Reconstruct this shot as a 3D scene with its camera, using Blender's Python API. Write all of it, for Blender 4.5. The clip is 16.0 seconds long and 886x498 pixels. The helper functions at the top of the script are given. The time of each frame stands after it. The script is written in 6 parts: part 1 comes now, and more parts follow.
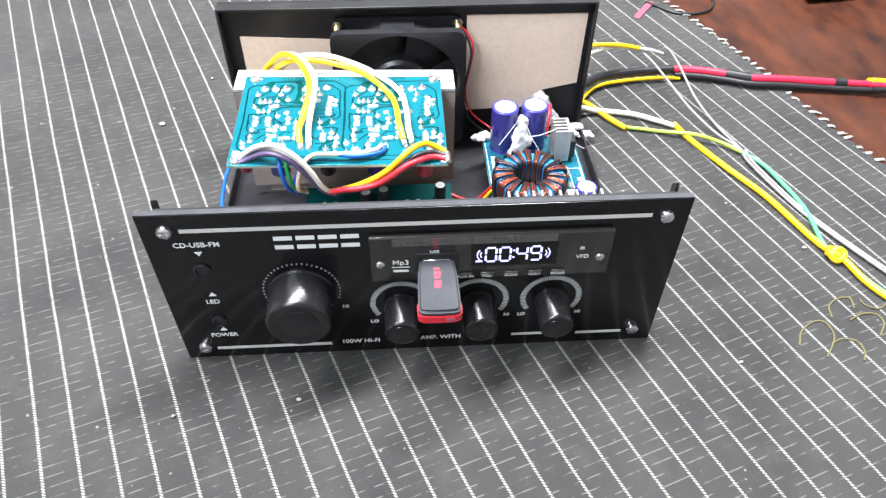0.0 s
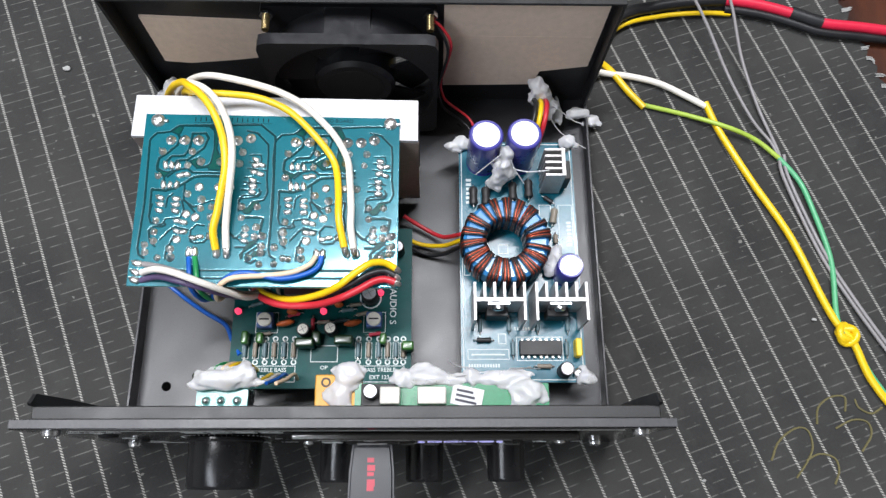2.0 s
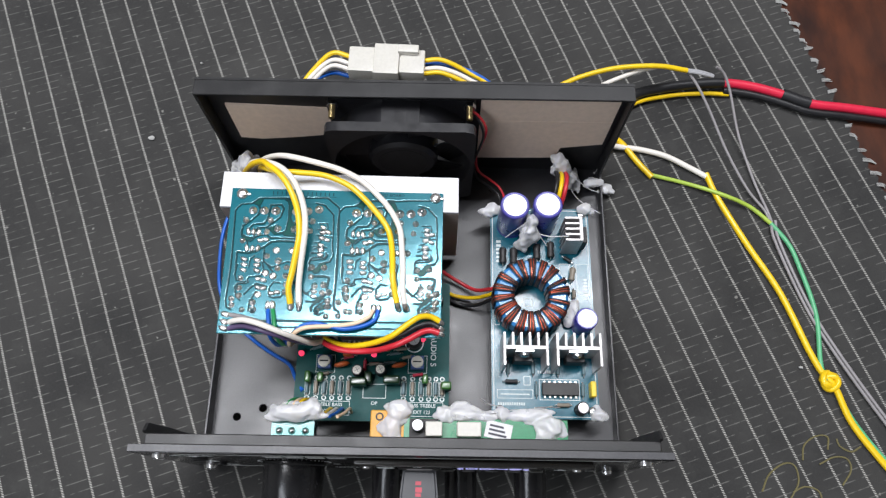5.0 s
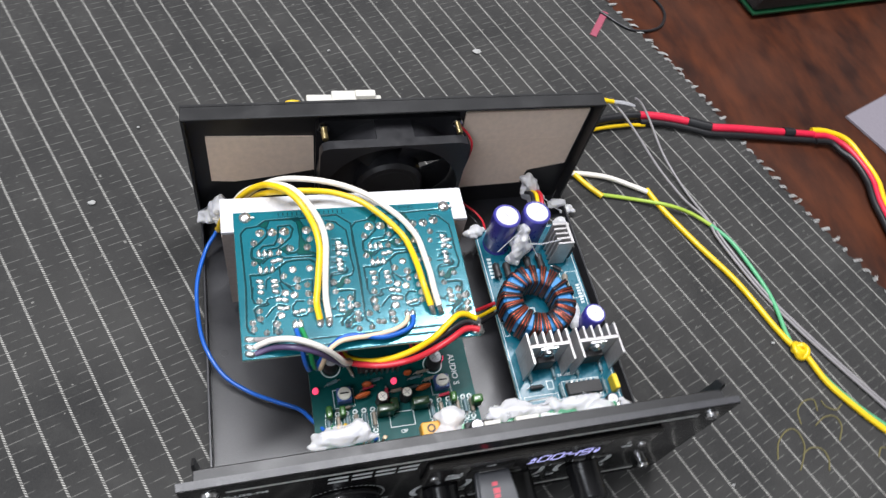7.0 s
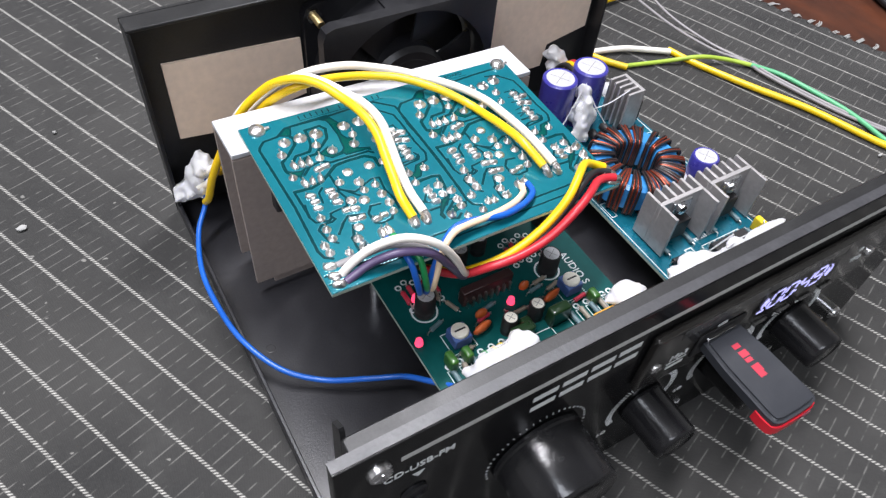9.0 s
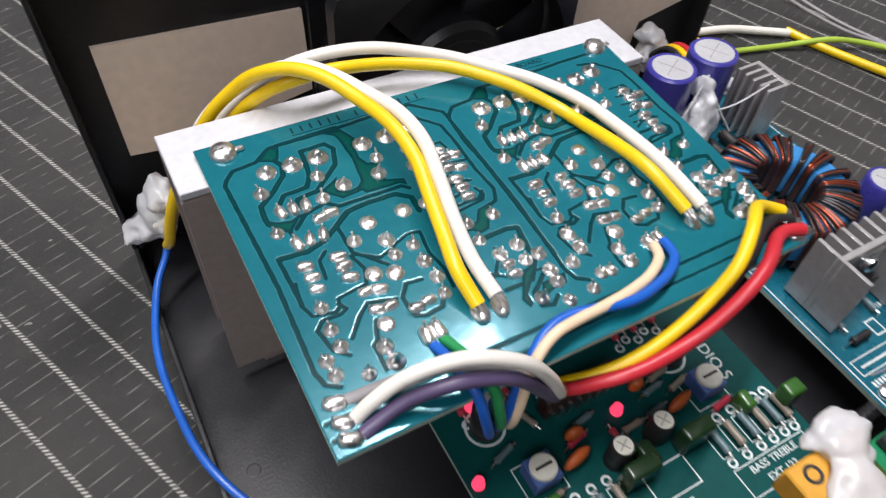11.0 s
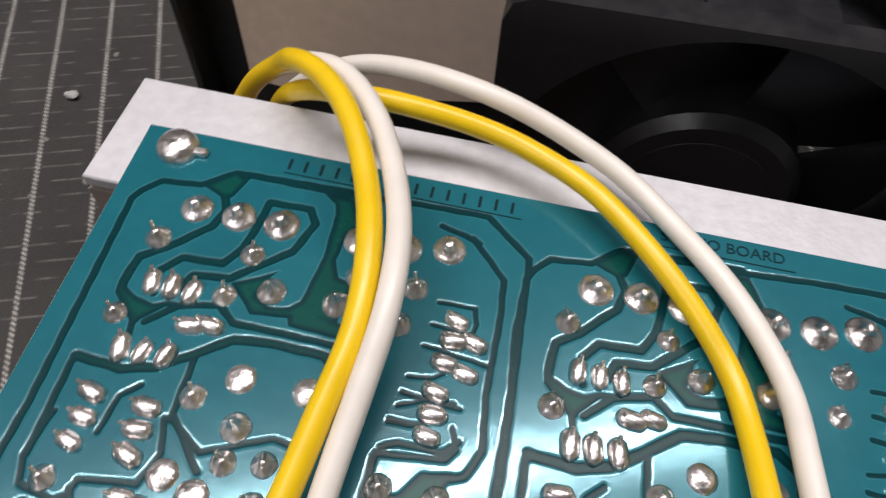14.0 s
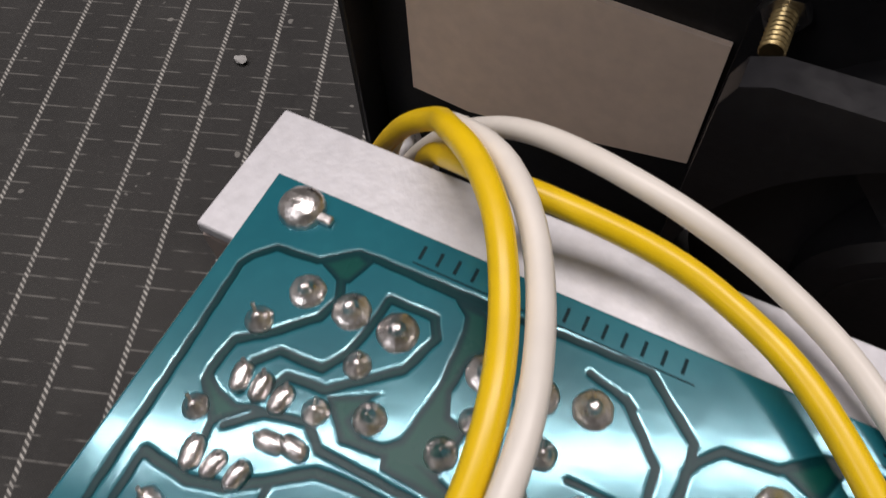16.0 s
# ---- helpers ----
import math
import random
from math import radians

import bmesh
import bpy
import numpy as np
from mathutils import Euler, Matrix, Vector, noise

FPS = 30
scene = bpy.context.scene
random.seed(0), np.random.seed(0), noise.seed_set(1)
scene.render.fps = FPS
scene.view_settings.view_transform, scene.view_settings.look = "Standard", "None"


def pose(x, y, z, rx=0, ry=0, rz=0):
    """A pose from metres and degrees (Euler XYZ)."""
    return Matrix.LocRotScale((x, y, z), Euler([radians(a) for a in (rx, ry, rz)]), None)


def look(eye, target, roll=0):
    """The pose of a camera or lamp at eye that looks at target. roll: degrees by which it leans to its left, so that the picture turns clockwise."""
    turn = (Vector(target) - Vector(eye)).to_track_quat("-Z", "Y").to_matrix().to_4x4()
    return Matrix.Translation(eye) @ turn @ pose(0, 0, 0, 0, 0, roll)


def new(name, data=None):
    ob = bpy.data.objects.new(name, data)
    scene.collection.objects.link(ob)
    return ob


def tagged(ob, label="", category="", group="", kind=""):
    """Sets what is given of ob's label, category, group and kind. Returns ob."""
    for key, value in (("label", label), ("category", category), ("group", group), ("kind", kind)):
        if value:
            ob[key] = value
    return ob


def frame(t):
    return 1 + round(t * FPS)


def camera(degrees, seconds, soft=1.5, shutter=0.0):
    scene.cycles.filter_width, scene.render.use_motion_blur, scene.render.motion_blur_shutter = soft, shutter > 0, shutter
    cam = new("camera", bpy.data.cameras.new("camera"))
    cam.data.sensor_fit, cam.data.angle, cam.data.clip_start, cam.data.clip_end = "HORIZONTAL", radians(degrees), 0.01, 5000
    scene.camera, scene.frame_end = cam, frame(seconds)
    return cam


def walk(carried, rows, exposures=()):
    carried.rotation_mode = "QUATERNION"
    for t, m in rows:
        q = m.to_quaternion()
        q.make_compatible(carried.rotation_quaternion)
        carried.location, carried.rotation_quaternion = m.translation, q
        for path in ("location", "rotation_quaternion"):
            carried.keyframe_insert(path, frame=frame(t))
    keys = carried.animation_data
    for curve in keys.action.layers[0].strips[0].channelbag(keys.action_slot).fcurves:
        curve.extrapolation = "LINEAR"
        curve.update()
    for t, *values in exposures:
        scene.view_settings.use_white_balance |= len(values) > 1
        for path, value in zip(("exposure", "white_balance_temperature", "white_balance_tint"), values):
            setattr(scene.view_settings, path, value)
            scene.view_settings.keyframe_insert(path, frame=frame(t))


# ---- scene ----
cam = camera(64.2, 16.0, soft=1.3, shutter=0.4)
PATH = [
    (0, (-0.00395, -0.21904, 0.29170), (0.00517, -0.07827, 0.14991), 0.52),
    (0.5, (0.00090, -0.21699, 0.31653), (0.00487, -0.08675, 0.16480), -0.20),
    (1, (0.00158, -0.13649, 0.35173), (0.01015, -0.03208, 0.18136), 2.98),
    (1.5, (-0.00677, -0.06850, 0.37200), (0.01043, 0.01249, 0.18995), 9.09),
    (2, (0.02876, -0.01696, 0.35131), (0.03288, 0.04509, 0.16123), 3.74),
    (2.5, (0.02968, -0.00858, 0.36670), (0.03135, 0.05069, 0.17569), 1.78),
    (3, (0.02787, -0.02526, 0.42253), (0.02567, 0.04149, 0.23401), -1.78),
    (3.5, (0.02371, -0.02510, 0.41932), (0.02248, 0.04021, 0.23029), -0.98),
    (4, (0.01780, -0.02276, 0.40990), (0.01792, 0.04147, 0.22049), 0.76),
    (4.2, (0.01751, -0.01999, 0.41037), (0.01683, 0.04562, 0.22143), 0.43),
    (6.3, (-0.00165, -0.04185, 0.38986), (0.01063, 0.03927, 0.20747), 7.93),
    (6.5, (-0.01639, -0.05094, 0.38355), (0.00348, 0.03977, 0.20642), 10.35),
    (7, (-0.07985, -0.07357, 0.36608), (-0.03039, 0.02773, 0.20088), 16.95),
    (7.5, (-0.11213, -0.08200, 0.31423), (-0.04834, 0.02409, 0.15714), 13.71),
    (8, (-0.13340, -0.07007, 0.28079), (-0.06072, 0.03764, 0.12875), 9.84),
    (8.2, (-0.13668, -0.06848, 0.26863), (-0.06299, 0.03917, 0.11704), 8.00),
    (10.3, (-0.11942, -0.01994, 0.21600), (-0.04503, 0.08652, 0.06390), 5.15),
    (10.5, (-0.11366, -0.01284, 0.20824), (-0.04085, 0.09437, 0.05591), 4.85),
    (11, (-0.10361, 0.01212, 0.18364), (-0.03555, 0.12025, 0.02978), 4.29),
    (11.5, (-0.08697, 0.03425, 0.17316), (-0.02662, 0.14044, 0.01479), 5.47),
    (12, (-0.07743, 0.05086, 0.16470), (-0.03513, 0.15929, 0.00205), 3.71),
    (12.5, (-0.07191, 0.06288, 0.15946), (-0.04045, 0.17236, -0.00493), 3.34),
    (13, (-0.06538, 0.06646, 0.15454), (-0.04901, 0.17862, -0.01024), 1.72),
    (13.5, (-0.04997, 0.06999, 0.15575), (-0.04383, 0.18525, -0.00759), 5.65),
    (14, (-0.04035, 0.07104, 0.15303), (-0.05697, 0.18257, -0.01215), 3.58),
    (14.5, (-0.03848, 0.07334, 0.15038), (-0.07308, 0.17790, -0.01656), 0.66),
    (15, (-0.03801, 0.07775, 0.15068), (-0.08543, 0.17903, -0.01513), -1.22),
    (15.5, (-0.04141, 0.08314, 0.14812), (-0.09387, 0.17907, -0.01935), -1.86),
    (16, (-0.04831, 0.09584, 0.14872), (-0.09952, 0.18407, -0.02331), -4.01),
]
walk(cam, [(t, look(eye, target, roll)) for t, eye, target, roll in PATH],
     exposures=[(0, 2.16, 6150, 10), (0.5, 2.1, 6150, 10), (1.0, 1.7, 6150, 10), (1.5, 1.02, 6150, 10), (2.0, 0.58, 6150, 10), (3.5, 0.28, 6150, 10), (6.3, 0.5, 6200, 11), (7.0, 0.68, 6200, 11), (7.5, 0.97, 6200, 12), (8.2, 1.02, 6200, 13), (10.5, 0.63, 6300, 13), (11.5, 0.26, 6600, 14), (12.5, -0.02, 6750, 16), (15, -0.12, 6800, 17), (16, -0.38, 6850, 18)])
# ---- world, light, exposure ----
world = bpy.data.worlds.new("room_light")
scene.world = world
world.use_nodes = True
world.node_tree.nodes["Background"].inputs["Color"].default_value = (0.62, 0.66, 0.72, 1)
world.node_tree.nodes["Background"].inputs["Strength"].default_value = 0.05


def area_lamp(name, eye, target, sx, sy, watts, colour, roll=0):
    lamp = bpy.data.lights.new(name, "AREA")
    lamp.shape, lamp.size, lamp.size_y, lamp.energy, lamp.color = "RECTANGLE", sx, sy, watts, colour
    ob = new(name, lamp)
    ob.matrix_world = look(eye, target, roll)
    return ob


tube = area_lamp("ceiling_tube_lamp", (-0.13, 0.335, 1.62), (-0.13, 0.335, 0.0), 1.75, 0.06, 31.0, (1.0, 0.98, 0.97))
tube.matrix_world = pose(-0.13, 0.335, 1.62, 0, 0, 24.0)
# unseen fill lamp, added to lift surfaces that face south
area_lamp("added_fill_lamp", (-0.9, -1.0, 1.68), (0.0, 0.0, 0.0), 1.0, 0.5, 10.5, (0.93, 0.96, 1.0))

# ---- small helpers ----
MM = 0.001


def finish(bm, name, mats, smooth=0.0):
    """A mesh from a bmesh drawn in millimetres."""
    bmesh.ops.scale(bm, vec=(MM, MM, MM), verts=bm.verts)
    me = bpy.data.meshes.new(name)
    bm.normal_update()
    bm.to_mesh(me)
    bm.free()
    for m in mats if isinstance(mats, (list, tuple)) else [mats]:
        me.materials.append(m)
    if smooth:
        for p in me.polygons:
            p.use_smooth = True
        me.set_sharp_from_angle(angle=radians(smooth))
    return me


def part(name, bm, material, parent, label="", smooth=40.0):
    ob = new(name, finish(bm, name, material, smooth))
    ob.parent = parent
    if label:
        tagged(ob, label)
    return ob


def thing(name, label, category, group="", kind="", bm=None, material=None, smooth=40.0):
    ob = new(name, finish(bm, name, material, smooth) if bm else None)
    return tagged(ob, label, category, group, kind)


def B():
    return bmesh.new()


def box(bm, x0, x1, y0, y1, z0, z1, bev=0.0, seg=1, mi=0, turn=None):
    m = Matrix.LocRotScale(((x0 + x1) / 2, (y0 + y1) / 2, (z0 + z1) / 2), None, (abs(x1 - x0), abs(y1 - y0), abs(z1 - z0)))
    r = bmesh.ops.create_cube(bm, size=1, matrix=m)
    vs = r["verts"]
    fs = {f for v in vs for f in v.link_faces}
    if bev:
        es = list({e for v in vs for e in v.link_edges})
        out = bmesh.ops.bevel(bm, geom=es, offset=bev, segments=seg, affect="EDGES", profile=0.6)
        fs = set(out["faces"]) | {f for f in fs if f.is_valid}
        vs = list({v for f in fs for v in f.verts})
    if turn is not None:
        bmesh.ops.transform(bm, matrix=turn, verts=vs)
    for f in fs:
        if f.is_valid:
            f.material_index = mi
    return vs


def lathe(bm, profile, m=None, seg=24, mi=0):
    """Rings of (radius, height) round z, closed where the radius is 0."""
    m = m or Matrix()
    rings = []
    for r, h in profile:
        if r <= 1e-6:
            rings.append([bm.verts.new(m @ Vector((0, 0, h)))])
        else:
            rings.append([bm.verts.new(m @ Vector((r * math.cos(2 * math.pi * k / seg), r * math.sin(2 * math.pi * k / seg), h))) for k in range(seg)])
    for a, b in zip(rings, rings[1:]):
        for k in range(seg):
            j = (k + 1) % seg
            if len(a) == 1 and len(b) == 1:
                continue
            if len(a) == 1:
                f = bm.faces.new((a[0], b[k], b[j]))
            elif len(b) == 1:
                f = bm.faces.new((a[k], a[j], b[0]))
            else:
                f = bm.faces.new((a[k], a[j], b[j], b[k]))
            f.material_index = mi
    return bm


def rod(bm, p0, p1, r, seg=12, mi=0):
    p0, p1 = Vector(p0), Vector(p1)
    d = p1 - p0
    m = Matrix.Translation(p0) @ d.to_track_quat("Z", "Y").to_matrix().to_4x4()
    return lathe(bm, [(0, 0), (r, 0), (r, d.length), (0, d.length)], m, seg, mi)


def spline(pts, step=2.0):
    """A smooth line through the points."""
    p = [Vector(q) for q in pts]
    p = [2 * p[0] - p[1]] + p + [2 * p[-1] - p[-2]]
    out = []
    for a, b, c, d in zip(p, p[1:], p[2:], p[3:]):
        n = max(2, int((c - b).length / step))
        for k in range(n):
            t = k / n
            out.append(0.5 * (2 * b + (c - a) * t + (2 * a - 5 * b + 4 * c - d) * t * t + (3 * b - a - 3 * c + d) * t ** 3))
    out.append(p[-2])
    return out


def sweep(bm, pts, r, seg=10, step=2.0, mi=0, ends=True, smooth=True):
    line = spline(pts, step) if smooth else [Vector(q) for q in pts]
    t0 = (line[1] - line[0]).normalized()
    u = t0.orthogonal().normalized()
    rings = []
    for k, q in enumerate(line):
        t = (line[min(k + 1, len(line) - 1)] - line[max(k - 1, 0)]).normalized()
        u = (u - t * u.dot(t)).normalized()
        v = t.cross(u)
        rings.append([bm.verts.new(q + r * (math.cos(2 * math.pi * j / seg) * u + math.sin(2 * math.pi * j / seg) * v)) for j in range(seg)])
    for a, b in zip(rings, rings[1:]):
        for j in range(seg):
            i = (j + 1) % seg
            bm.faces.new((a[j], a[i], b[i], b[j])).material_index = mi
    if ends:
        bm.faces.new(rings[0][::-1]).material_index = mi
        bm.faces.new(rings[-1]).material_index = mi
    return line


def blob(bm, c, r, seed=0, rough=0.25, sub=3, freq=0.9):
    """An uneven lump of set glue."""
    res = bmesh.ops.create_icosphere(bm, subdivisions=sub, radius=1.0)
    off = Vector((seed * 7.3, seed * 3.1, seed * 5.7))
    for v in res["verts"]:
        n = noise.noise(v.co * freq * 1.3 + off) * rough + noise.noise(v.co * freq * 3.4 + off) * rough * 0.4
        v.co = Vector((v.co.x * r[0], v.co.y * r[1], v.co.z * r[2])) * (1 + n) + Vector(c)
    return res["verts"]


def prism(bm, pts, lo, hi, axis="z", mi=0):
    """A flat polygon with thickness; pts lie in the plane across the axis."""
    def at(p, h):
        return {"z": (p[0], p[1], h), "y": (p[0], h, p[1]), "x": (h, p[0], p[1])}[axis]
    a = [bm.verts.new(at(p, lo)) for p in pts]
    b = [bm.verts.new(at(p, hi)) for p in pts]
    n = len(pts)
    fs = [bm.faces.new(a[::-1]), bm.faces.new(b)] + [bm.faces.new((a[k], a[(k + 1) % n], b[(k + 1) % n], b[k])) for k in range(n)]
    for f in fs:
        f.material_index = mi
    bmesh.ops.recalc_face_normals(bm, faces=fs)
    return fs


def word(text, size, depth=0.15, bold=0.0):
    """Flat letters in the xy plane, centred, in millimetres, as a bmesh."""
    cu = bpy.data.curves.new("word", "FONT")
    cu.body, cu.size, cu.align_x, cu.align_y, cu.extrude, cu.offset = text, size, "CENTER", "CENTER", depth, bold
    cu.resolution_u = 3
    ob = bpy.data.objects.new("word", cu)
    scene.collection.objects.link(ob)
    me = bpy.data.meshes.new_from_object(ob.evaluated_get(bpy.context.evaluated_depsgraph_get()))
    bm = B()
    bm.from_mesh(me)
    bpy.data.objects.remove(ob)
    return bm


def lettering(text, size, m, material, parent, name="lettering", depth=0.12, bold=0.0):
    bm = word(text, size, depth, bold)
    bmesh.ops.transform(bm, matrix=m, verts=bm.verts)
    return part(name, bm, material, parent, smooth=0)


# ---- materials ----
def mat(name, colour, rough=0.5, metal=0.0, grain=0.06, scale=60.0, bump=0.0, bscale=None, dirt=0.0, dcolour=(0.5, 0.48, 0.45), dscale=18.0, coat=0.0, spec=0.5, vary=0.0, sub=0.0, trans=0.0):
    """Paint, plastic or metal with fine grain, larger stains and a little relief."""
    m = bpy.data.materials.new(name)
    m.use_nodes = True
    t = m.node_tree
    b = t.nodes["Principled BSDF"]
    b.inputs["Roughness"].default_value, b.inputs["Metallic"].default_value = rough, metal
    b.inputs["Coat Weight"].default_value = coat
    b.inputs["Coat Roughness"].default_value = 0.12
    b.inputs["Specular IOR Level"].default_value = spec
    b.inputs["Transmission Weight"].default_value = trans
    if sub:
        b.inputs["Subsurface Weight"].default_value = sub
        b.inputs["Subsurface Radius"].default_value = (0.003, 0.003, 0.0025)
    co = t.nodes.new("ShaderNodeTexCoord")
    n = t.nodes.new("ShaderNodeTexNoise")
    n.inputs["Scale"].default_value, n.inputs["Detail"].default_value = scale * 10, 4
    t.links.new(co.outputs["Object"], n.inputs["Vector"])
    ramp = t.nodes.new("ShaderNodeMapRange")
    ramp.inputs["From Min"].default_value, ramp.inputs["From Max"].default_value = 0.3, 0.7
    ramp.inputs["To Min"].default_value, ramp.inputs["To Max"].default_value = 1 - grain, 1 + grain
    t.links.new(n.outputs["Fac"], ramp.inputs["Value"])
    mul = t.nodes.new("ShaderNodeVectorMath")
    mul.operation = "SCALE"
    mul.inputs[0].default_value = colour
    t.links.new(ramp.outputs[0], mul.inputs["Scale"])
    out = mul.outputs[0]
    if vary:
        info = t.nodes.new("ShaderNodeObjectInfo")
        vr = t.nodes.new("ShaderNodeMapRange")
        vr.inputs["To Min"].default_value, vr.inputs["To Max"].default_value = 1 - vary, 1 + vary
        t.links.new(info.outputs["Random"], vr.inputs["Value"])
        m2 = t.nodes.new("ShaderNodeVectorMath")
        m2.operation = "SCALE"
        t.links.new(out, m2.inputs[0])
        t.links.new(vr.outputs[0], m2.inputs["Scale"])
        out = m2.outputs[0]
    n2 = t.nodes.new("ShaderNodeTexNoise")
    n2.inputs["Scale"].default_value, n2.inputs["Detail"].default_value, n2.inputs["Roughness"].default_value = dscale * 4, 6, 0.65
    t.links.new(co.outputs["Object"], n2.inputs["Vector"])
    if dirt:
        r2 = t.nodes.new("ShaderNodeMapRange")
        r2.inputs["From Min"].default_value, r2.inputs["From Max"].default_value = 0.5, 0.78
        r2.inputs["To Max"].default_value = dirt
        t.links.new(n2.outputs["Fac"], r2.inputs["Value"])
        mx = t.nodes.new("ShaderNodeMix")
        mx.data_type = "RGBA"
        mx.inputs[7].default_value = (*dcolour, 1)
        t.links.new(r2.outputs[0], mx.inputs[0])
        t.links.new(out, mx.inputs[6])
        out = mx.outputs[2]
    t.links.new(out, b.inputs["Base Color"])
    rr = t.nodes.new("ShaderNodeMapRange")
    rr.inputs["From Min"].default_value, rr.inputs["From Max"].default_value = 0.3, 0.7
    rr.inputs["To Min"].default_value, rr.inputs["To Max"].default_value = max(rough - 0.06, 0.02), min(rough + 0.1, 1)
    t.links.new(n2.outputs["Fac"], rr.inputs["Value"])
    t.links.new(rr.outputs[0], b.inputs["Roughness"])
    if bump:
        n3 = t.nodes.new("ShaderNodeTexNoise")
        n3.inputs["Scale"].default_value, n3.inputs["Detail"].default_value = (bscale or scale) * 10, 3
        t.links.new(co.outputs["Object"], n3.inputs["Vector"])
        bp = t.nodes.new("ShaderNodeBump")
        bp.inputs["Strength"].default_value, bp.inputs["Distance"].default_value = bump, 0.0004
        t.links.new(n3.outputs["Fac"], bp.inputs["Height"])
        t.links.new(bp.outputs[0], b.inputs["Normal"])
    return m


def glow(name, colour, strength):
    m = bpy.data.materials.new(name)
    m.use_nodes = True
    b = m.node_tree.nodes["Principled BSDF"]
    b.inputs["Base Color"].default_value = (*colour, 1)
    b.inputs["Emission Color"].default_value = (*colour, 1)
    b.inputs["Emission Strength"].default_value = strength
    b.inputs["Roughness"].default_value = 0.3
    return m


class Nodes:
    """Short forms for chains of maths in one material."""

    def __init__(self, m):
        self.t = m.node_tree

    def put(self, kind, **ins):
        n = self.t.nodes.new(kind)
        for k, v in ins.items():
            self.set(n.inputs[int(k[1:])], v)
        return n

    def set(self, socket, v):
        if isinstance(v, bpy.types.NodeSocket):
            self.t.links.new(v, socket)
        else:
            socket.default_value = v

    def m(self, op, a, b=0.0, c=0.0):
        n = self.t.nodes.new("ShaderNodeMath")
        n.operation = op
        for s, v in zip(n.inputs, (a, b, c)):
            self.set(s, v)
        return n.outputs[0]

    def ramp(self, v, a, b, lo=0.0, hi=1.0):
        n = self.t.nodes.new("ShaderNodeMapRange")
        for s, w in zip(n.inputs, (v, a, b, lo, hi)):
            self.set(s, w)
        return n.outputs[0]

    def noise(self, vec, scale, detail=3.0, rough=0.5):
        n = self.t.nodes.new("ShaderNodeTexNoise")
        self.set(n.inputs["Vector"], vec)
        n.inputs["Scale"].default_value, n.inputs["Detail"].default_value, n.inputs["Roughness"].default_value = scale, detail, rough
        return n.outputs["Fac"]

    def mix(self, f, a, b):
        n = self.t.nodes.new("ShaderNodeMix")
        n.data_type = "RGBA"
        for s, v in ((n.inputs[0], f), (n.inputs[6], a), (n.inputs[7], b)):
            self.set(s, v)
        return n.outputs[2]


